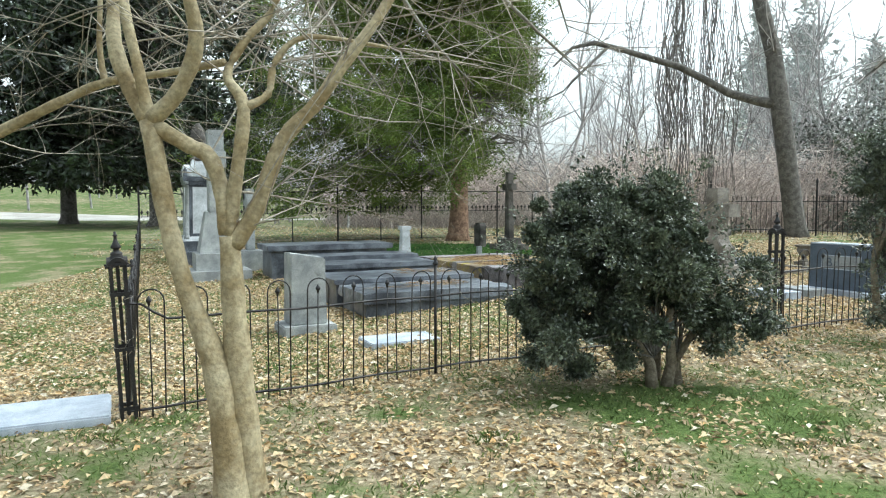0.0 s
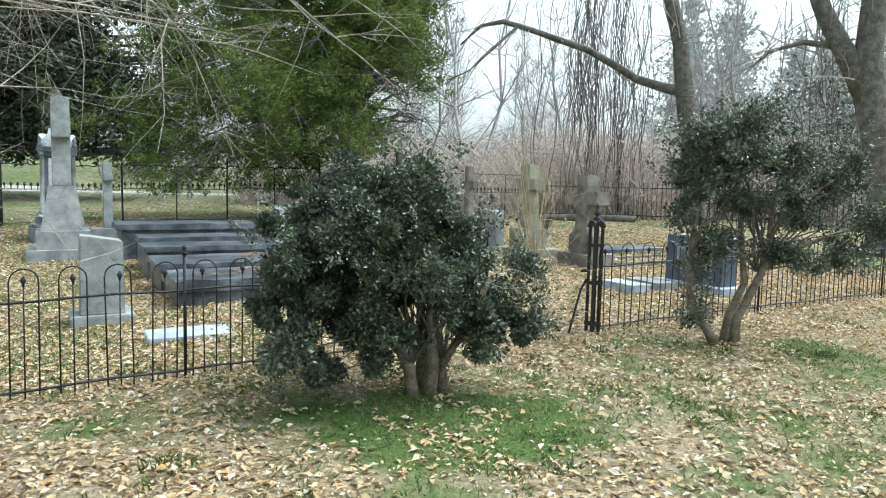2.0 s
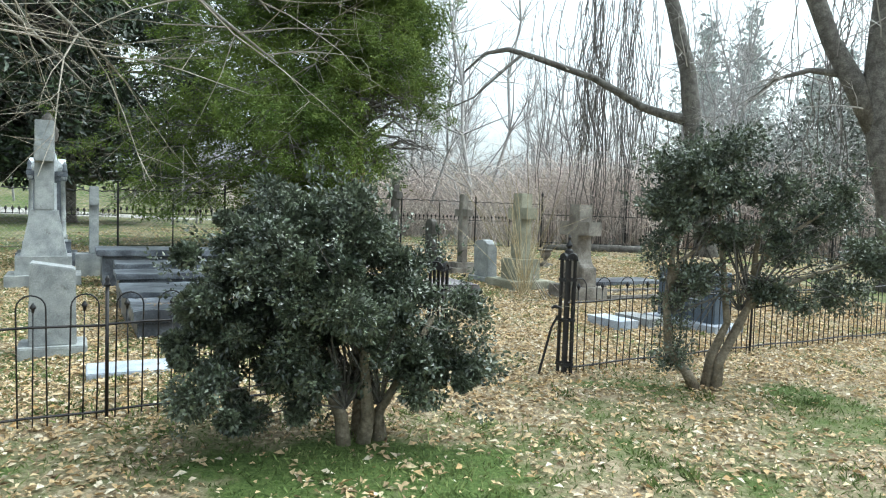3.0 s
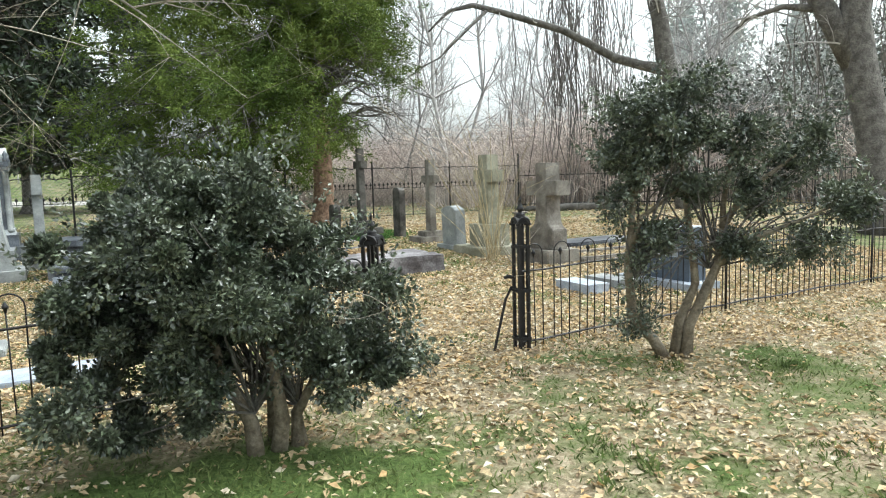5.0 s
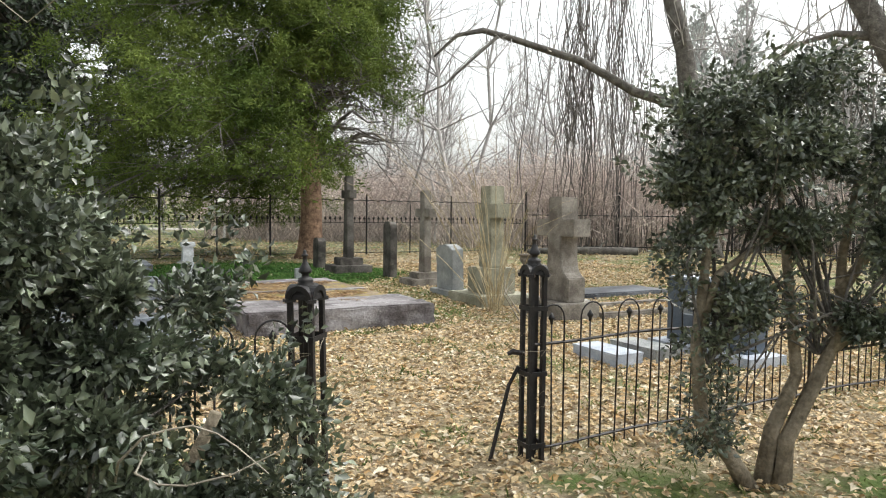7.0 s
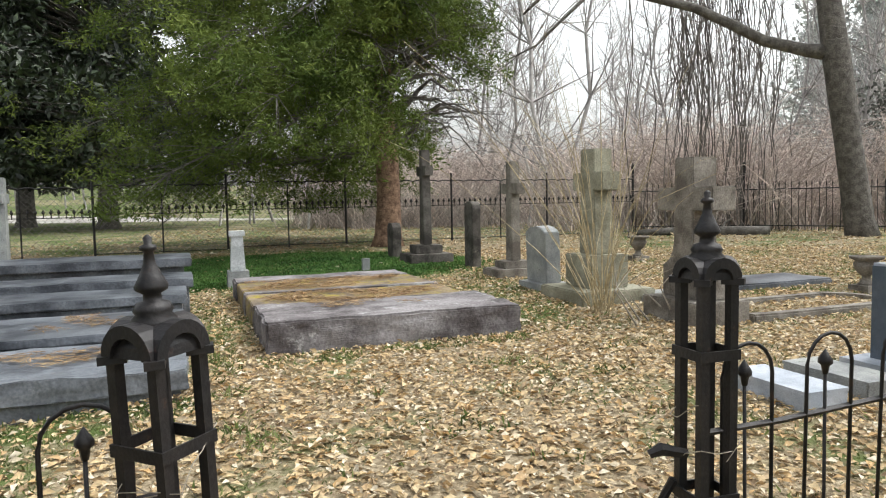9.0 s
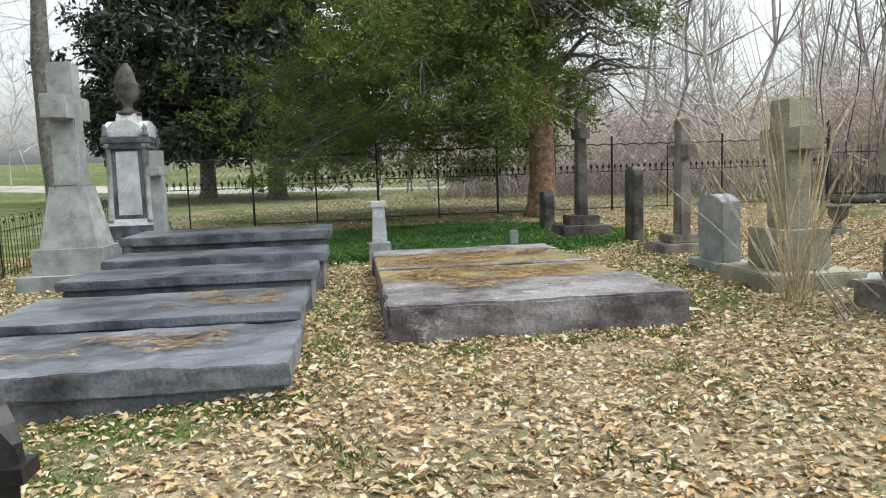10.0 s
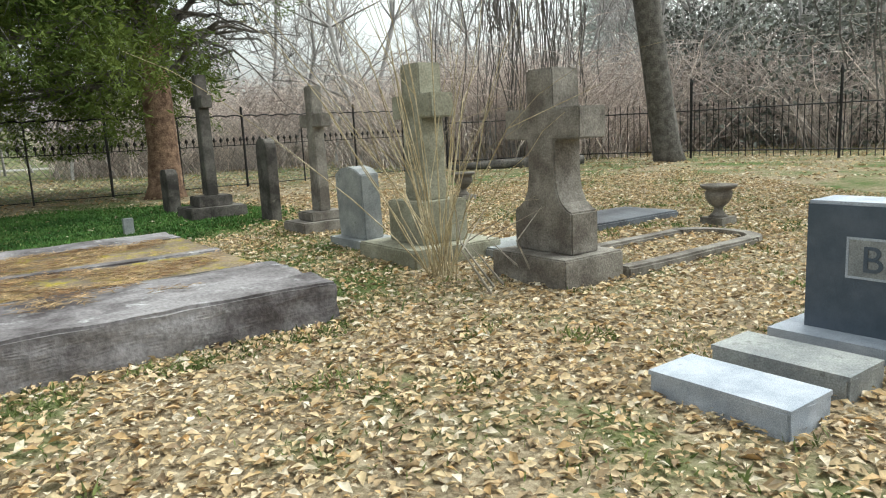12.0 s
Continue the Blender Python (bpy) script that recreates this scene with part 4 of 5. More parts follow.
def grow(a, p, d, length, radius, depth, spread=0.5, droop=0.0, sides=5, kids=(3, 4), seg=4, r=random):
    """A limb that wanders and carries smaller limbs."""
    pts, rad = [p.copy()], [radius]
    q = p.copy()
    d = d.normalized()
    for i in range(seg):
        d = (d + Vector((r.uniform(-1, 1), r.uniform(-1, 1), r.uniform(-1, 1))) * 0.16 + Vector((0, 0, -droop))).normalized()
        q = q + d * (length / seg)
        pts.append(q.copy())
        rad.append(radius * (1 - 0.75 * (i + 1) / seg))
    a.tube(pts, rad, max(3, sides), False)
    if depth > 0:
        for k in range(r.randint(*kids)):
            i = r.randint(1, seg)
            side = Vector((r.uniform(-1, 1), r.uniform(-1, 1), r.uniform(-0.6, 0.9))).normalized()
            nd = (pts[i] - pts[i - 1]).normalized() * (1 - spread) + side * spread
            grow(a, pts[i], nd, length * r.uniform(0.4, 0.7), rad[i] * 0.65 + 0.0008, depth - 1, spread, droop, sides - 1, kids, max(2, seg - 1), r)


HANGING = [
    [(-1.6, 4.2, 3.3), (-1.0, 4.9, 3.7), (-0.4, 5.3, 3.2), (-0.1, 5.5, 2.8), (0.25, 5.6, 2.45)],
    [(-1.25, 3.9, 3.2), (-0.5, 4.8, 3.8), (0.4, 5.6, 3.2), (0.85, 5.8, 2.85), (1.2, 6.0, 2.6)],
    [(-1.75, 4.0, 3.2), (-1.6, 5.0, 3.7), (-1.2, 6.0, 3.4), (-0.8, 6.6, 2.9), (-0.5, 7.0, 2.5)],
    [(-1.9, 4.1, 3.3), (-2.2, 5.2, 3.6), (-2.0, 6.4, 3.2), (-1.6, 7.0, 2.7)],
    [(-0.05, 3.9, 3.1), (0.3, 4.6, 3.5), (0.8, 5.4, 3.3), (1.1, 6.2, 3.0)],
]


def crape_myrtle():
    x, y = -1.16, 3.68
    g = gz(x, y)
    p = thing("crape_myrtle_tree", x, y, 0, "bare multi-stemmed crape myrtle with smooth tan bark", "tree")
    q = Vector((x, y, g))
    R = random.Random(3)
    a = Acc()
    stems = [
        [(-1.12, 3.62, -0.1, 0.105), (-1.15, 3.64, 0.3, 0.085), (-1.22, 3.68, 0.68, 0.068), (-1.37, 3.72, 1.05, 0.052), (-1.47, 3.75, 1.4, 0.05), (-1.58, 3.8, 1.97, 0.054)],
        [(-1.05, 3.7, -0.1, 0.1), (-1.08, 3.7, 0.4, 0.085), (-1.125, 3.74, 0.9, 0.066), (-1.15, 3.76, 1.35, 0.056)],
        [(-1.58, 3.8, 1.97, 0.05), (-1.7, 3.85, 2.15, 0.045), (-1.8, 3.9, 2.4, 0.04), (-1.85, 4.0, 2.7, 0.034), (-1.95, 4.1, 3.3, 0.02)],
        [(-1.58, 3.8, 1.97, 0.04), (-1.63, 3.8, 2.25, 0.03), (-1.72, 3.85, 2.62, 0.027), (-1.75, 3.9, 3.2, 0.015)],
        [(-1.58, 3.8, 1.97, 0.048), (-1.4, 3.75, 2.12, 0.044), (-1.28, 3.7, 2.38, 0.04), (-1.3, 3.6, 2.7, 0.03), (-1.25, 3.5, 3.2, 0.015)],
        [(-1.55, 3.8, 1.94, 0.045), (-1.38, 3.83, 1.84, 0.044), (-1.27, 3.82, 1.78, 0.044), (-1.2, 3.8, 1.6, 0.045), (-1.16, 3.77, 1.36, 0.05)],
        [(-1.15, 3.76, 1.35, 0.045), (-1.12, 3.78, 1.62, 0.038), (-1.07, 3.8, 2.04, 0.034), (-1.17, 3.85, 2.22, 0.026), (-1.08, 3.9, 2.42, 0.023), (-0.92, 3.95, 2.65, 0.02), (-0.85, 4.0, 3.2, 0.01)],
        [(-1.07, 3.8, 2.04, 0.026), (-0.95, 3.85, 2.12, 0.022), (-0.92, 3.9, 2.3, 0.02), (-0.75, 3.95, 2.45, 0.015), (-0.3, 4.1, 2.42, 0.008)],
        [(-1.13, 3.76, 1.3, 0.05), (-1.0, 3.76, 1.5, 0.045), (-0.86, 3.78, 1.86, 0.042), (-0.68, 3.8, 2.06, 0.038), (-0.55, 3.82, 2.25, 0.034), (-0.3, 3.85, 2.6, 0.028), (-0.05, 3.9, 3.1, 0.015)],
        [(-1.2, 3.9, 2.3, 0.022), (-1.6, 4.1, 2.28, 0.022), (-2.05, 4.3, 2.26, 0.026), (-2.4, 4.4, 2.15, 0.032), (-2.9, 4.5, 1.95, 0.038)],
        [(-2.05, 4.3, 2.26, 0.02), (-2.1, 4.35, 2.5, 0.018), (-2.1, 4.4, 2.9, 0.012)],
    ]
    for s in stems:
        pts = [Vector(w[:3]) for w in s]
        dense, rad = [], []
        for i in range(len(pts) - 1):
            p0, p1, p2, p3 = pts[max(0, i - 1)], pts[i], pts[i + 1], pts[min(len(pts) - 1, i + 2)]
            for k in range(4):
                t = k / 4
                dense.append(0.5 * (2 * p1 + (p2 - p0) * t + (2 * p0 - 5 * p1 + 4 * p2 - p3) * t * t + (3 * p1 - p0 - 3 * p2 + p3) * t ** 3) - q)
                rad.append((s[i][3] * (1 - t) + s[i + 1][3] * t) * (1 + 0.07 * math.sin(7 * t + i * 3)))
        dense.append(pts[-1] - q)
        rad.append(s[-1][3])
        a = Acc()
        a.tube(dense, rad, 10)
        part("stem", a, MYRTLE, p, smooth=True)
    a = Acc()
    for s in HANGING:
        pts = [Vector(w) - q for w in s]
        b = Acc()
        b.tube(pts, [0.034 * (1 - 0.85 * i / (len(pts) - 1)) for i in range(len(pts))], 7)
        part("drooping_limb", b, GREYLIMB, p, smooth=True)
        for k in range(11):
            i = R.randint(1, len(pts) - 1)
            w = pts[i - 1].lerp(pts[i], R.random())
            d = Vector((R.uniform(-0.7, 1.0), R.uniform(-0.6, 1.0), R.uniform(-0.7, 0.35)))
            grow(a, w, d, R.uniform(0.6, 1.4), 0.0058, 2, 0.5, 0.03, 4, (2, 4), 4, R)
    for s in stems[2:]:
        for k in range(11):
            i = R.randint(len(s) // 2, len(s) - 1)
            w = Vector(s[i][:3]) - q
            d = Vector((R.uniform(-0.6, 1.0), R.uniform(-0.3, 0.9), R.uniform(-0.1, 0.6)))
            grow(a, w, d, R.uniform(0.7, 1.6), 0.0056, 2, 0.5, 0.02, 4, (2, 4), 4, R)
    tagged(part("twig_mass", a, TWIG, p), kind="stuff")


crape_myrtle()


def cedar():
    x, y = 0.48, 22.6
    p = thing("cedar_tree", x, y, 0, "large red cedar with shaggy trunk and drooping green sprays", "tree")
    R = random.Random(5)
    a = Acc()
    prof = [(0.46, -0.1), (0.34, 0.25), (0.29, 1.0), (0.27, 2.2), (0.22, 3.5), (0.18, 5.5), (0.11, 8.5), (0.04, 11.5)]
    pts = [(0.06 * math.sin(z), 0.04 * math.cos(z * 1.3), z) for _, z in prof]
    a.tube(pts, [r for r, _ in prof], 14)
    part("trunk", a, CEDARBARK, p, smooth=True)
    sub, tips = Acc(), []
    for k in range(150):
        h = 2.1 + 8.6 * (k / 150) ** 1.15
        q = R.uniform(0, 2 * math.pi)
        left = (0.5 - 0.5 * math.cos(q + 0.35)) ** 0.8
        bare = (math.cos(q) > 0.15 and h < 5.4) or (math.sin(q) < -0.6 and h < 2.9)
        reach = (2.5 + 5.9 * left) * (1.04 - 0.05 * h) * R.uniform(0.7, 1.08)
        if bare:
            reach = min(reach, 3.3)
        fall = (0.15 if bare else 1.05 * left + 0.3) * R.uniform(0.3, 1.4)
        d = Vector((math.cos(q), math.sin(q), 0))
        w = [Vector((0, 0, h))]
        for i in range(1, 7):
            t = i / 6
            w.append(Vector((0, 0, h + (0.95 if bare else 0.2) * math.sin(t * 2.6) - fall * t * t * 1.5)) + d * reach * t + Vector((R.uniform(-1, 1), R.uniform(-1, 1), R.uniform(-1, 1))) * (0.2 if bare else 0.08))
        limb = Acc()
        thick = 1.6 if bare else 1.1
        limb.tube(w, [thick * r for r in (0.055, 0.042, 0.034, 0.026, 0.018, 0.011, 0.004)], 5, False)
        part("limb", limb, BARK, p)
        for i in range(2, 7):
            for _ in range(2 if bare else 5):
                e = w[i] + Vector((R.uniform(-1, 1), R.uniform(-1, 1), R.uniform(-0.7, 0.5))) * (0.4 + 0.1 * reach)
                sub.tube([w[i - 1], (w[i - 1] + e) / 2 + Vector((0, 0, 0.05)), e], [0.012, 0.008, 0.003], 3, False)
                if bare:
                    for _ in range(2):
                        sub.tube([e, e + Vector((R.uniform(-1, 1), R.uniform(-1, 1), R.uniform(-0.6, 0.8))) * 0.6], [0.008, 0.003], 3, False)
                else:
                    tips.append((e.x, e.y, e.z))
    tagged(part("branchwork", sub, BARK, p), kind="stuff")
    pos, dirs = [], []
    for tx, ty, tz in tips:
        for _ in range(3):
            c = np.array([tx, ty, tz]) + rng.normal(size=3) * [0.34, 0.34, 0.24]
            n = 46
            out = rng.normal(size=3) * [0.8, 0.8, 0.3] + np.array([tx, ty, 0]) * 0.12 + [0, 0, -0.15]
            t = rng.random((n, 1))
            pos.append(c + out * (t - 0.5) * 0.5 + rng.normal(size=(n, 3)) * 0.075)
            dirs.append(out * 0.7 + rng.normal(size=(n, 3)) * 0.75)
    pos, dirs = np.concatenate(pos), np.concatenate(dirs)
    keep = pos[:, 2] > 0.8
    pos, dirs = pos[keep], dirs[keep]
    o = new("foliage", leaf_mesh("foliage", pos, dirs, rng.uniform(0.07, 0.16, len(pos)), 0.24, CEDARLEAF, 0.1))
    o.parent = p


cedar()


def magnolia(x, y, r, top, low, label, count):
    g = gz(x, y)
    p = thing("magnolia_tree", x, y, 0, label, "tree", "magnolia trees")
    R = random.Random(int(x * 10))
    a = Acc()
    a.tube([(0, 0, -0.1), (0.05, 0, 0.4), (0, 0.1, 3), (0.2, 0, 7), (0, 0, top * 0.8)], [0.65, 0.48, 0.42, 0.3, 0.1], 10)
    part("trunk", a, BARK, p, smooth=True)
    a = Acc()
    pos, dirs = [], []
    for k in range(280):
        h = low + (top - low) * R.random()
        f = (h - low) / (top - low)
        rad = r * math.sqrt(max(0.05, 1 - (1.25 * f - 0.25) ** 2)) if f > 0.2 else r * (0.75 + f)
        q = R.uniform(0, 2 * math.pi)
        e = Vector((math.cos(q), math.sin(q), 0)) * rad * R.uniform(0.55, 1.05) + Vector((0, 0, h))
        a.tube([(0, 0, max(2, h - 1)), (e * 0.5 + Vector((0, 0, h * 0.5 - 0.2))), e], [0.09, 0.06, 0.02], 4, False)
        n = count // 280
        d = ball(n, 0.75)
        s = R.uniform(0.8, 1.5)
        pos.append(np.array(e) + d * [s, s, s * 0.7])
        dirs.append(d + rng.normal(size=(n, 3)) * 0.7)
    tagged(part("branchwork", a, BARK, p), kind="stuff")
    pos, dirs = np.concatenate(pos), np.concatenate(dirs)
    o = new("foliage", leaf_mesh("foliage", pos, dirs, rng.uniform(0.24, 0.48, len(pos)), 0.45, MAGNOLIA))
    o.parent = p


magnolia(-22.5, 42.0, 7.5, 17, 2.6, "dark glossy evergreen magnolia across the lawn", 45000)
magnolia(-15.5, 38.0, 7.0, 18, 2.4, "dark evergreen magnolia behind the monuments", 45000)


def bough(name, label, x, y, stems, material=BARK, turn=0, twigs=0, seed=1, category="tree", twig_len=2.5):
    p = thing(name, x, y, 0, label, category)
    R = random.Random(seed)
    q = Vector((x, y, gz(x, y)))
    a = Acc()
    for s in stems:
        a.tube([Vector(w[:3]) - q for w in s], [w[3] for w in s], 10, True)
    part("trunk", a, material, p, smooth=True)
    a = Acc()
    for _ in range(twigs):
        s = stems[R.randrange(len(stems))]
        i = R.randint(max(1, len(s) // 2), len(s) - 1)
        t = R.random()
        w = Vector(s[i - 1][:3]).lerp(Vector(s[i][:3]), t) - q
        grow(a, w, Vector((R.uniform(-1, 1), R.uniform(-1, 1), R.uniform(-0.5, 0.9))), R.uniform(0.5, 1.0) * twig_len, 0.022, 2, 0.5, 0.02, 4, (2, 4), 4, R)
    # twigs take the same haze-lightened colour as the far woods
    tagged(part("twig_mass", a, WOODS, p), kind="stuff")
    return p


bough("oak_tree", "leaning bare oak with one long level limb", 12.3, 24.4,
      [[(12.45, 24.4, 0.0, 0.45), (12.3, 24.4, 0.7, 0.35), (11.95, 24.3, 2.6, 0.31), (11.55, 24.2, 4.9, 0.32), (11.35, 24.3, 6.5, 0.27), (10.8, 24.4, 8.6, 0.24), (10.0, 24.6, 11, 0.18), (9.4, 24.8, 14, 0.1)],
       [(11.6, 24.2, 4.85, 0.22), (10.9, 24.4, 5.0, 0.16), (9.98, 24.6, 5.3, 0.14), (9.2, 24.8, 5.8, 0.13), (8.33, 25.0, 6.3, 0.12), (7.3, 25.2, 6.65, 0.11), (6.4, 25.3, 6.95, 0.1), (5.4, 25.3, 7.2, 0.09), (4.6, 25.2, 7.0, 0.06), (3.9, 25.0, 6.3, 0.03)],
       [(5.9, 25.3, 7.05, 0.06), (5.0, 25.0, 6.2, 0.05), (4.2, 24.7, 5.4, 0.03), (3.4, 24.5, 5.0, 0.015)],
       [(11.4, 24.3, 6.2, 0.12), (11.2, 24.0, 6.9, 0.08), (11.1, 23.9, 7.3, 0.03)]], twigs=34, seed=4)
bough("oak_tree", "massive bare oak with a forked trunk hung with vines", 12.75, 15.5,
      [[(12.8, 15.5, 0.0, 0.52), (12.7, 15.5, 0.8, 0.38), (12.55, 15.6, 2.2, 0.33), (12.35, 15.8, 3.6, 0.33), (12.25, 15.9, 4.6, 0.3), (12.3, 15.9, 6.2, 0.26), (12.4, 15.8, 9.0, 0.2), (12.2, 15.9, 13, 0.12)],
       [(12.3, 15.85, 3.7, 0.3), (11.85, 16.1, 4.7, 0.24), (11.4, 16.3, 5.6, 0.2), (10.9, 16.6, 7.2, 0.2), (10.5, 16.8, 9.5, 0.08)],
       [(11.7, 16.2, 4.9, 0.1), (11.0, 16.4, 5.0, 0.06), (10.3, 16.6, 4.8, 0.04), (9.8, 16.7, 4.3, 0.015)]], twigs=26, seed=8)


bough("lawn_tree", "grey trunked tree at the far side of the lawn", -18.5, 27.5,
      [[(-18.5, 27.5, -0.1, 0.6), (-18.5, 27.5, 0.6, 0.42), (-18.7, 27.5, 3, 0.38), (-18.9, 27.6, 6, 0.32), (-18.6, 27.6, 10, 0.2), (-18.5, 27.8, 14, 0.05)]], twigs=10, seed=12)


def fallen_log():
    p = thing("fallen_log", 8.8, 25.7, -8, "weathered fallen log lying in the leaves before the fence", "log")
    a = Acc().tube([(-1.8, 0.05, 0.08), (-0.9, 0, 0.1), (0, 0.06, 0.12), (0.9, 0.0, 0.1), (1.7, -0.06, 0.1)], [0.08, 0.11, 0.13, 0.14, 0.15], 9)
    for w in a.v:
        w += noise.noise_vector(w * 4) * 0.03
    part("trunk", a, BARK, p, smooth=True)
    part("branch_stub", Acc().tube([(0.5, 0, 0.15), (0.6, 0.1, 0.35), (0.8, 0.15, 0.45)], [0.04, 0.03, 0.015], 6), BARK, p)


fallen_log()


# bare shrub of arching canes
def cane_shrub():
    x, y = 4.3, 13.55
    p = thing("cane_shrub", x, y, 0, "leafless shrub of arching tan canes before the stone cross", "shrub")
    R = random.Random(11)
    twig = Acc()
    for k in range(8):
        a = Acc()
        q = R.uniform(0, 2 * math.pi)
        lean = 1.6 * R.uniform(0.1, 1.0) ** 1.5
        h = R.uniform(1.3, 2.8)
        b = Vector((math.cos(q) * 0.16 * R.random(), math.sin(q) * 0.16 * R.random(), -0.03))
        d = Vector((math.cos(q), math.sin(q), 0))
        pts = [b, b + d * lean * 0.2 + Vector((0, 0, h * 0.35)), b + d * lean * 0.6 + Vector((0, 0, h * 0.7)), b + d * lean * 1.25 + Vector((0, 0, h * (1 - 0.12 * lean)))]
        r0 = R.uniform(0.005, 0.011)
        a.tube(pts, [r0, r0 * 0.8, r0 * 0.6, r0 * 0.25], 5, False)
        for _ in range(2):
            w = pts[R.randint(1, 2)]
            grow(twig, w, d + Vector((R.uniform(-1, 1), R.uniform(-1, 1), 0.9)), R.uniform(0.5, 1.2), 0.003, 1, 0.5, 0.0, 3, (2, 3), 4, R)
        part("cane", a, CANE, p)
    for k in range(26):
        q = R.uniform(0, 2 * math.pi)
        d = Vector((math.cos(q), math.sin(q), 0))
        d.x -= 0.35
        out, h = R.uniform(0.4, 2.1), R.uniform(1.3, 3.2)
        b = Vector((R.uniform(-0.12, 0.12), R.uniform(-0.12, 0.12), -0.03))
        pts = [b]
        for i in range(1, 8):
            t = i / 7
            pts.append(b + d * out * t ** 1.05 + Vector((R.uniform(-1, 1) * 0.035, R.uniform(-1, 1) * 0.035, h * (1.25 * t - 0.25 * t ** 3))))
        a = Acc()
        a.tube(pts, [0.0058 - 0.0006 * i for i in range(8)], 4, False)
        part("cane", a, CANE, p)
    tagged(part("twig_mass", twig, CANE, p), kind="stuff")
    for _ in range(5):
        a = Acc()
        w = Vector((R.uniform(0.2, 0.7), R.uniform(-0.9, -0.4), 0.0))
        a.tube([w, w + Vector((R.uniform(-0.4, 0.1), R.uniform(-0.1, 0.2), 0.35)), w + Vector((R.uniform(-0.7, 0.2), R.uniform(-0.1, 0.3), 0.6))], [0.012, 0.008, 0.003], 4, False)
        part("dead_stalk", a, TWIG, p)


cane_shrub()


# ---- woods beyond the fence ----
def merge(name, variants, places, material, label, category):
    """One object out of copies of a few meshes; places: variant, x, y, turn, scale, stretch."""
    vs, fs, o = [], [], 0
    for k, x, y, turn, s, h in places:
        v, f = variants[k]
        c, w = math.cos(turn), math.sin(turn)
        m = np.array([[c * s, -w * s, 0], [w * s, c * s, 0], [0, 0, s * h]])
        vs.append(v @ m.T + [x, y, gz(x, y) - 0.05])
        fs.append(f + o)
        o += len(v)
    return tagged(new(name, raw_mesh(name, np.concatenate(vs), np.concatenate(fs), material)), label, category, kind="stuff")


def bare_tree(seed, height=15, twig=3):
    R = random.Random(seed)
    a = Acc()
    pts, rad = [], []
    lean = Vector((R.uniform(-0.06, 0.06), R.uniform(-0.06, 0.06), 1))
    q = Vector((0, 0, 0))
    for i in range(9):
        pts.append(q.copy())
        rad.append(0.088 * (1 - i / 9.5))
        q = q + lean * (height / 8) + Vector((R.uniform(-1, 1), R.uniform(-1, 1), 0)) * 0.62
    a.tube(pts, rad, 5, False)
    for _ in range(40):
        i = R.randint(1, 8)
        d = Vector((R.uniform(-1, 1), R.uniform(-1, 1), R.uniform(0.3, 1.3)))
        grow(a, pts[i], d, R.uniform(1.4, 3.4) * (1.2 - i / 12), rad[i] * 0.45 + 0.008, 2, 0.5, -0.02, 3, (2, 4), 3, R)
    f = np.array([w for w in a.f if len(w) == 4])
    return np.array([tuple(w) for w in a.v]), f


def thicket(seed):
    R = random.Random(seed)
    a = Acc()
    for _ in range(70):
        b = Vector((R.uniform(-1.5, 1.5), R.uniform(-1.2, 1.2), 0))
        d = Vector((R.uniform(-0.9, 0.9), R.uniform(-0.9, 0.9), 1))
        h = R.uniform(0.8, 2.9)
        bend = Vector((R.uniform(-1, 1), R.uniform(-1, 1), -0.5)) * 0.9
        a.tube([b, b + d * h * 0.5 + Vector((R.uniform(-1, 1), R.uniform(-1, 1), 0)) * 0.2, b + d * h * 0.85 + bend * 0.5, b + d * h + bend * 1.3], [0.014, 0.011, 0.008, 0.003], 3, False)
        for _ in range(5):
            w = b + d * h * R.uniform(0.3, 0.8)
            a.tube([w, w + Vector((R.uniform(-1, 1), R.uniform(-1, 1), R.uniform(-0.2, 0.8))) * 0.7], [0.007, 0.002], 3, False)
    f = np.array([w for w in a.f if len(w) == 4])
    return np.array([tuple(w) for w in a.v]), f


def woods():
    R = random.Random(21)
    trees = [bare_tree(s, R.uniform(12, 19)) for s in range(7)]
    places, brush = [], []
    while len(places) < 165:
        b, d = radians(R.uniform(-16, 72)), R.uniform(33, 85)
        x, y = d * math.sin(b), d * math.cos(b)
        if y > 28.5 + 0.0 * x or x > 19:
            places.append((R.randrange(7), x, y, R.uniform(0, 6.28), R.uniform(0.7, 1.25), 1.0))
    for _ in range(70):
        b, d = radians(R.uniform(-75, -16)), R.uniform(60, 100)
        places.append((R.randrange(7), d * math.sin(b), d * math.cos(b), R.uniform(0, 6.28), R.uniform(0.7, 1.2), 1.0))
    merge("bare_woods", trees, places, WOODS, "leafless grey winter woods beyond the fence, haze painted into their colour", "woods")
    bushes = [thicket(s) for s in range(5)]
    while len(brush) < 230:
        b, d = radians(R.uniform(-8, 75)), R.uniform(29, 60)
        x, y = d * math.sin(b), d * math.cos(b)
        if y > max(27.5 + 0.02 * x, 34 - 0.8 * max(0, x)) or x > 18.5:
            brush.append((R.randrange(5), x, y, R.uniform(0, 6.28), R.uniform(0.8, 1.5), R.uniform(1.0, 1.5)))
    while len(brush) < 470:
        b, d = radians(R.uniform(-8, 75)), R.uniform(31, 58)
        x, y = d * math.sin(b), d * math.cos(b)
        if y > max(29.5, 35 - 0.7 * max(0, x)) or x > 20:
            brush.append((R.randrange(5), x, y, R.uniform(0, 6.28), R.uniform(1.0, 1.6), R.uniform(0.9, 1.25)))
    merge("brush_thicket", bushes, brush, BRUSH, "tangled reddish-grey brush at the woods' edge, paled by painted haze", "brush")


woods()


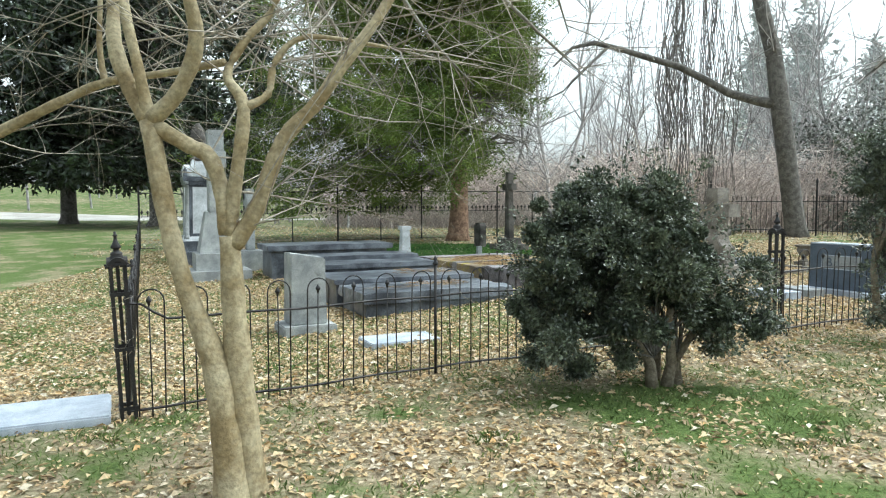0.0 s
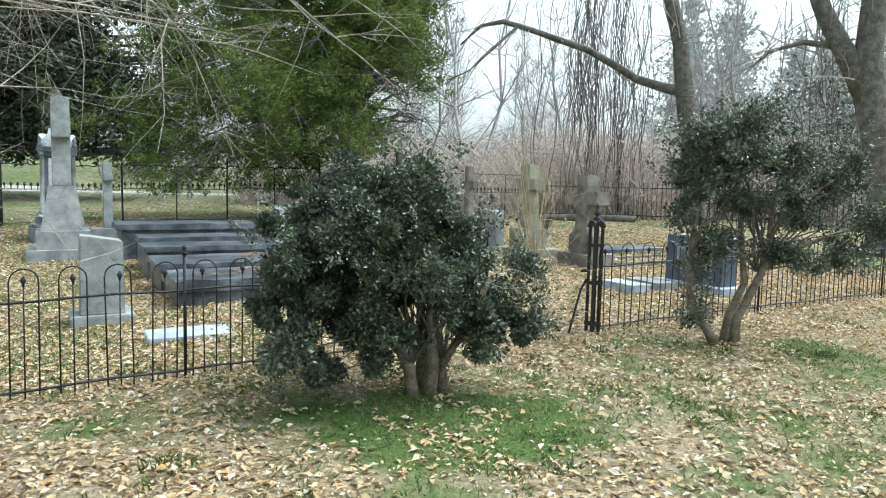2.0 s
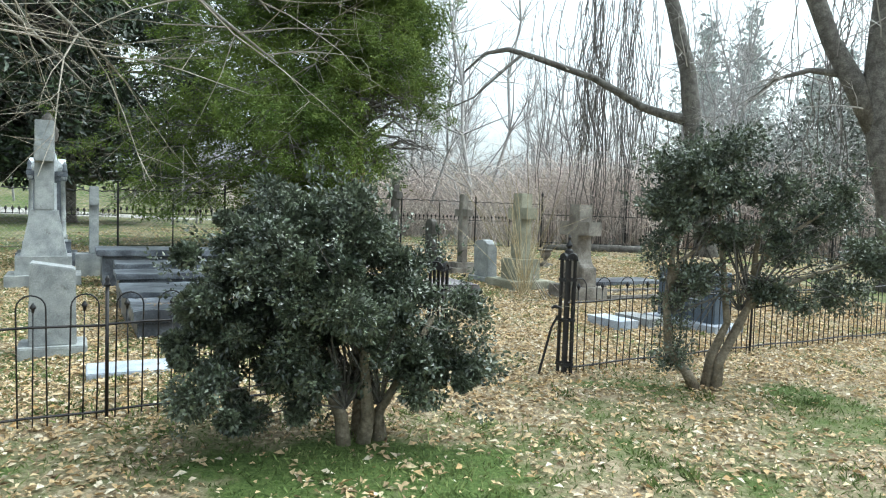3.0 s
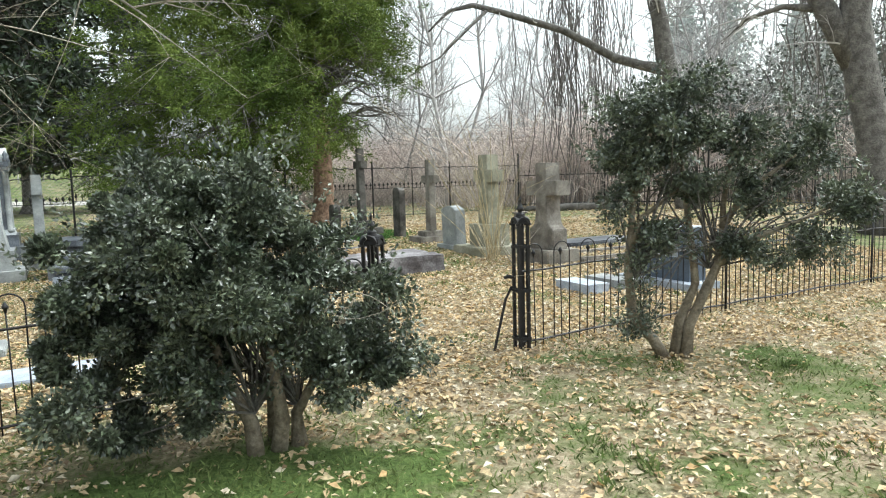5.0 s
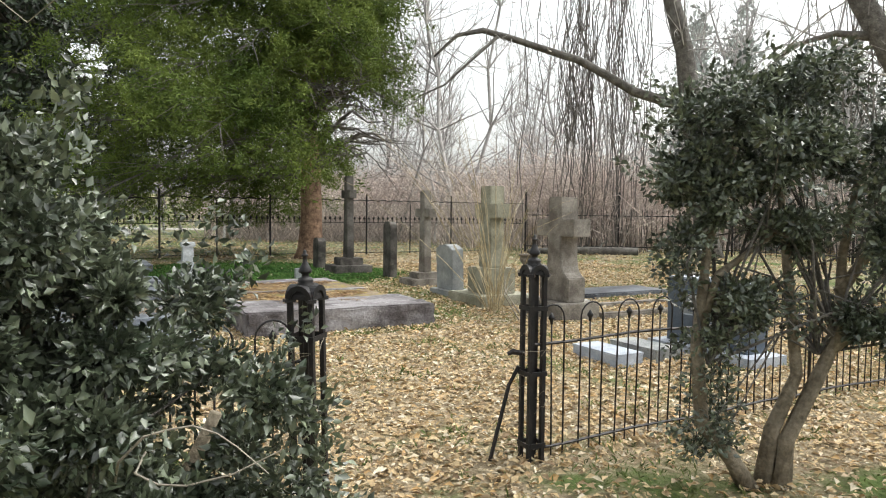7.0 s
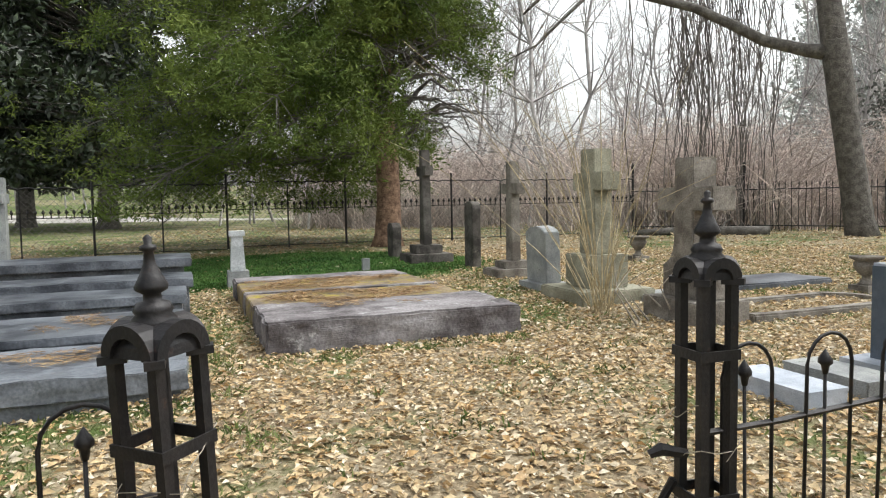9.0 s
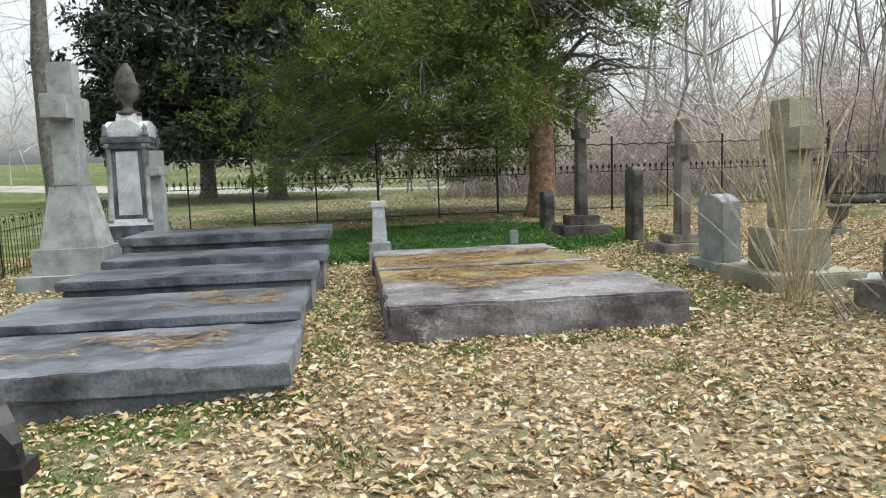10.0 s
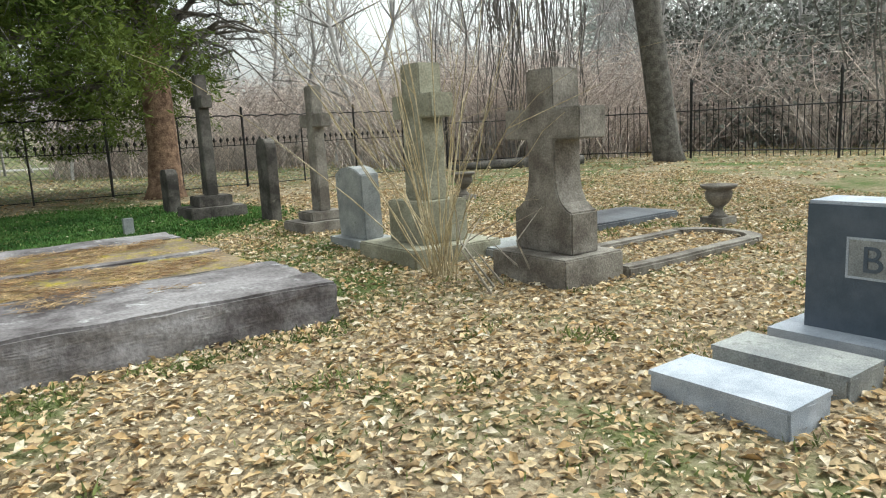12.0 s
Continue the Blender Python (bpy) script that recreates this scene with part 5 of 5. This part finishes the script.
def vines():
    R = random.Random(31)
    a = Acc()
    for k in range(115):
        x, y = ((R.gauss(8.9, 0.25), 27 + R.uniform(-0.4, 0.6)), (R.gauss(10.4, 0.42), 26.9 + R.uniform(-0.3, 0.8)), (R.uniform(6.5, 11), R.uniform(25.5, 29)))[min(2, k % 5 // 2)]
        z = R.uniform(6.5, 13)
        sway = R.uniform(-0.5, 0.5)
        low = R.choice((0.2, 0.2, 2.5, 4.0))
        ph = R.uniform(0, 6)
        pts = [Vector((x + sway * math.sin(t * 2.2) + 0.16 * math.sin(t * 9 + ph) + R.uniform(-0.1, 0.1), y + 0.1 * math.cos(t * 7 + ph), z + (low - z) * t)) for t in [k / 11 for k in range(12)]]
        a.tube(pts, [R.uniform(0.008, 0.022)] * 12, 4, False)
    for _ in range(60):
        x, y = R.uniform(11.5, 14.5), 16 + R.uniform(-0.8, 2.5)
        z = R.uniform(4, 9)
        l = R.uniform(1.5, 4)
        pts = [Vector((x + R.uniform(-0.2, 0.2), y, z - l * k / 5)) for k in range(6)]
        a.tube(pts, [0.014] * 6, 3, False)
    me = a.mesh("hanging_vines", VINE)
    tagged(new("hanging_vines", me), "bare vines hanging from the oak limbs", "vines", kind="stuff")


vines()


def ivy_mass():
    """Ivy-covered growth and pale far pines, both with haze in their colours."""
    pos, dirs = [], []
    R = random.Random(41)
    for _ in range(120):
        c = np.array([R.uniform(16.5, 26), R.uniform(24.5, 33), 0.0])
        c[2] = R.uniform(0.4, 7.5) * (0.6 + 0.4 * math.sin(c[0] * 1.1) ** 2)
        n = 130
        pos.append(c + rng.normal(size=(n, 3)) * [0.55, 0.55, 0.6])
        dirs.append(rng.normal(size=(n, 3)) + [0, 0, -0.4])
    pos, dirs = np.concatenate(pos), np.concatenate(dirs)
    pos[:, 2] = np.abs(pos[:, 2]) + 0.3
    tagged(new("ivy_thicket", leaf_mesh("ivy_thicket", pos, dirs, rng.uniform(0.12, 0.26, len(pos)), 0.6, IVY)), "dull green ivy and vines smothering the trees, haze painted into the colour", "ivy", kind="stuff")
    pos, dirs = [], []
    for _ in range(14):
        b, d = radians(R.uniform(20, 48)), R.uniform(75, 105)
        x, y, h = d * math.sin(b), d * math.cos(b), R.uniform(11, 19)
        for _ in range(60):
            t = R.random()
            n = 30
            pos.append(np.array([x, y, gz(x, y) + 2 + h * t]) + rng.normal(size=(n, 3)) * [2.6 * (1.1 - t), 2.6 * (1.1 - t), 0.7])
            dirs.append(rng.normal(size=(n, 3)))
    pos, dirs = np.concatenate(pos), np.concatenate(dirs)
    tagged(new("distant_pines", leaf_mesh("distant_pines", pos, dirs, rng.uniform(0.4, 0.9, len(pos)), 0.5, FARPINE)), "pale pines beyond the woods, haze painted into their colour", "woods", kind="stuff")


ivy_mass()


def road():
    a = Acc()
    n = 40
    for i in range(n + 1):
        x = -70 + 64 * i / n
        for y in (50.5, 55.5):
            a.v.append(Vector((x, y + 0.03 * x, gz(x, y + 0.03 * x) + 0.02)))
    for i in range(n):
        a.f.append((2 * i, 2 * i + 2, 2 * i + 3, 2 * i + 1))
    tagged(new("road", a.mesh("road", ROADPALE)), "pale worn road beyond the lawn", "road", kind="structure")


road()


# ---- litter and grass ----
def scatter():
    n = 640000
    x = rng.uniform(-8, 11, n)
    y = -1.6 + 22.8 * rng.random(n) ** 1.15
    patch = np.array([mottle(a, b) for a, b in zip(x, y)])
    green = np.array([greenness(a, b) for a, b in zip(x, y)])
    inside = np.clip((y - 0.42 * x - 5.6) * 1.5, 0, 1)
    moss = np.hypot((x + 0.6) / 3.4, (y - 18.7) / 2.5) < 1.0 + 0.1 * patch
    keep = rng.random(n) * np.where(moss, 4, 1) < np.clip(0.45 + 0.3 * inside - (0.5 - 0.3 * inside) * patch - 1.3 * (green - 0.1), 0.05, 1)
    x, y = x[keep], y[keep]
    m = 60000
    x, y = np.r_[x, rng.uniform(-10, 22, m)], np.r_[y, rng.uniform(18, 36, m)]
    far = np.array([greenness(a, b) for a, b in zip(x[-m:], y[-m:])]) < rng.uniform(0.05, 0.35, m)
    x, y, m = np.r_[x[:-m], x[-m:][far]], np.r_[y[:-m], y[-m:][far]], int(far.sum())
    big = np.where(np.arange(len(x)) < len(x) - m, 1.0, 1.5)
    z = np.array([gz(a, b) for a, b in zip(x, y)]) + rng.uniform(0.004, 0.028, len(x))
    q = rng.uniform(0, 2 * np.pi, len(x))
    along = np.stack([np.cos(q), np.sin(q), rng.normal(size=len(x)) * 0.2], 1)
    me = leaf_mesh("fallen_leaves", np.stack([x, y, z], 1), along, (0.024 + 0.064 * rng.random(len(x)) ** 1.9) * big, 0.5, LEAF, 0.28, flat=0.4)
    tagged(new("fallen_leaves", me), "thick litter of curled pale brown oak leaves", "leaves", kind="stuff")
    n = 420000
    x, y = rng.uniform(-8, 11, n), -1.6 + 23.8 * rng.random(n) ** 1.15
    patch = np.array([mottle(a, b) for a, b in zip(x, y)])
    green = np.array([greenness(a, b) for a, b in zip(x, y)])
    inside = np.clip((y - 0.42 * x - 5.6) * 1.5, 0, 1)
    keep = rng.random(n) < np.clip(2.0 * (green - 0.1) + 0.7 * (patch + 0.17 - 0.33 * inside + 0.2 * inside * (x < 0.3)), 0, 0.9)
    x, y = x[keep], y[keep]
    first, tufts = len(x), 1500
    tx, ty = rng.uniform(-5, 10, 9000), -1 + 19.5 * rng.random(9000) ** 1.2
    order = np.argsort([-mottle(a * 1.7 + 4, b * 1.7) + 0.5 * rng.random() for a, b in zip(tx, ty)])[:tufts]
    tx, ty = tx[order], ty[order]
    x = np.r_[x, np.repeat(tx, 26) + rng.normal(size=tufts * 26) * np.repeat(rng.uniform(0.02, 0.11, tufts), 26)]
    y = np.r_[y, np.repeat(ty, 26) + rng.normal(size=tufts * 26) * 0.06]
    # strips of grass along the slabs and the cover
    for u0, u1, v0, v1, m in ((0.02, 0.4, -0.1, 5.0, 6000), (0.55, 3.1, 0.62, 0.96, 2600), (3.1, 4.4, 1.2, 5.2, 6000), (-2.5, 0.1, -0.3, -0.03, 2600), (-3.6, -2.6, 1.0, 5.5, 5000), (4.6, 9.0, 3.2, 8.0, 9000), (-4.5, -0.5, -3.2, -0.6, 9000)):
        u, v = rng.uniform(u0, u1, m), rng.uniform(v0, v1, m)
        w = np.array([noise.noise(Vector((a * 2.2, b * 2.2, 6))) for a, b in zip(u, v)]) > rng.uniform(-0.25, 0.25, m)
        gx, gy = G(u[w], v[w])
        x, y = np.r_[x, gx], np.r_[y, gy]
    z = np.array([gz(a, b) for a, b in zip(x, y)]) - 0.005
    d = np.stack([rng.normal(size=len(x)), rng.normal(size=len(x)), np.ones(len(x))], 1)
    long = np.ones(len(x))
    long[first:first + tufts * 26] = np.repeat(rng.uniform(0.8, 1.5, tufts), 26)
    me = leaf_mesh("grass_tufts", np.stack([x, y, z], 1), d, rng.uniform(0.025, 0.065, len(x)) * long, 0.2, GRASS, 0.1)
    tagged(new("grass_tufts", me), "thin green winter grass between the leaves", "grass", kind="stuff")
    n = 90000
    x, y = rng.uniform(-4.4, 3.2, n), rng.uniform(15.8, 21.6, n)
    near = np.hypot((x + 0.6) / 3.4, (y - 18.7) / 2.5) + 0.16 * np.array([mottle(a * 1.4, b * 1.4) for a, b in zip(x, y)])
    keep = near < 0.85 + 0.25 * rng.random(n)
    x, y = x[keep], y[keep]
    z = np.array([gz(a, b) for a, b in zip(x, y)])
    d = np.stack([rng.normal(size=len(x)), rng.normal(size=len(x)), 0.8 * np.ones(len(x))], 1)
    me = leaf_mesh("moss_patch", np.stack([x, y, z], 1), d, rng.uniform(0.03, 0.07, len(x)), 0.4, MOSS, 0.1)
    tagged(new("moss_patch", me), "deep green moss carpet under the cedar", "moss", kind="stuff")
    cover = gz(*G(1.83, 3.1))
    pos = []
    for u0, u1, v0, v1, top, m in ((0.72, 2.95, 2.12, 3.2, cover + 0.215, 4200), (0.75, 2.8, 3.45, 4.5, cover + 0.218, 3600), (1.2, 2.3, 1.5, 2.05, cover + 0.262, 700), (-2.2, -0.5, 0.4, 0.95, 0.3, 900), (-1.2, -0.2, 1.5, 2.3, 0.37, 700), (-2.2, -0.4, 4.9, 5.2, 0.4, 200)):
        for _ in range(m):
            u, v = u0 + (u1 - u0) * rng.random(), v0 + (v1 - v0) * rng.random()
            if noise.noise(Vector((u * 2, v * 2, 5))) > -0.1:
                gx, gy = G(u, v)
                pos.append((gx, gy, top + 0.006 + 0.012 * rng.random()))
    pos = np.array(pos)
    q = rng.uniform(0, 2 * np.pi, len(pos))
    along = np.stack([np.cos(q), np.sin(q), 0.05 * rng.normal(size=len(pos))], 1)
    me = leaf_mesh("fallen_needles", pos, along, rng.uniform(0.06, 0.14, len(pos)), 0.07, NEEDLE, 0.1, flat=0.2)
    tagged(new("fallen_needles", me), "rust-brown needles strewn over the grave slabs", "needles", kind="stuff")


scatter()
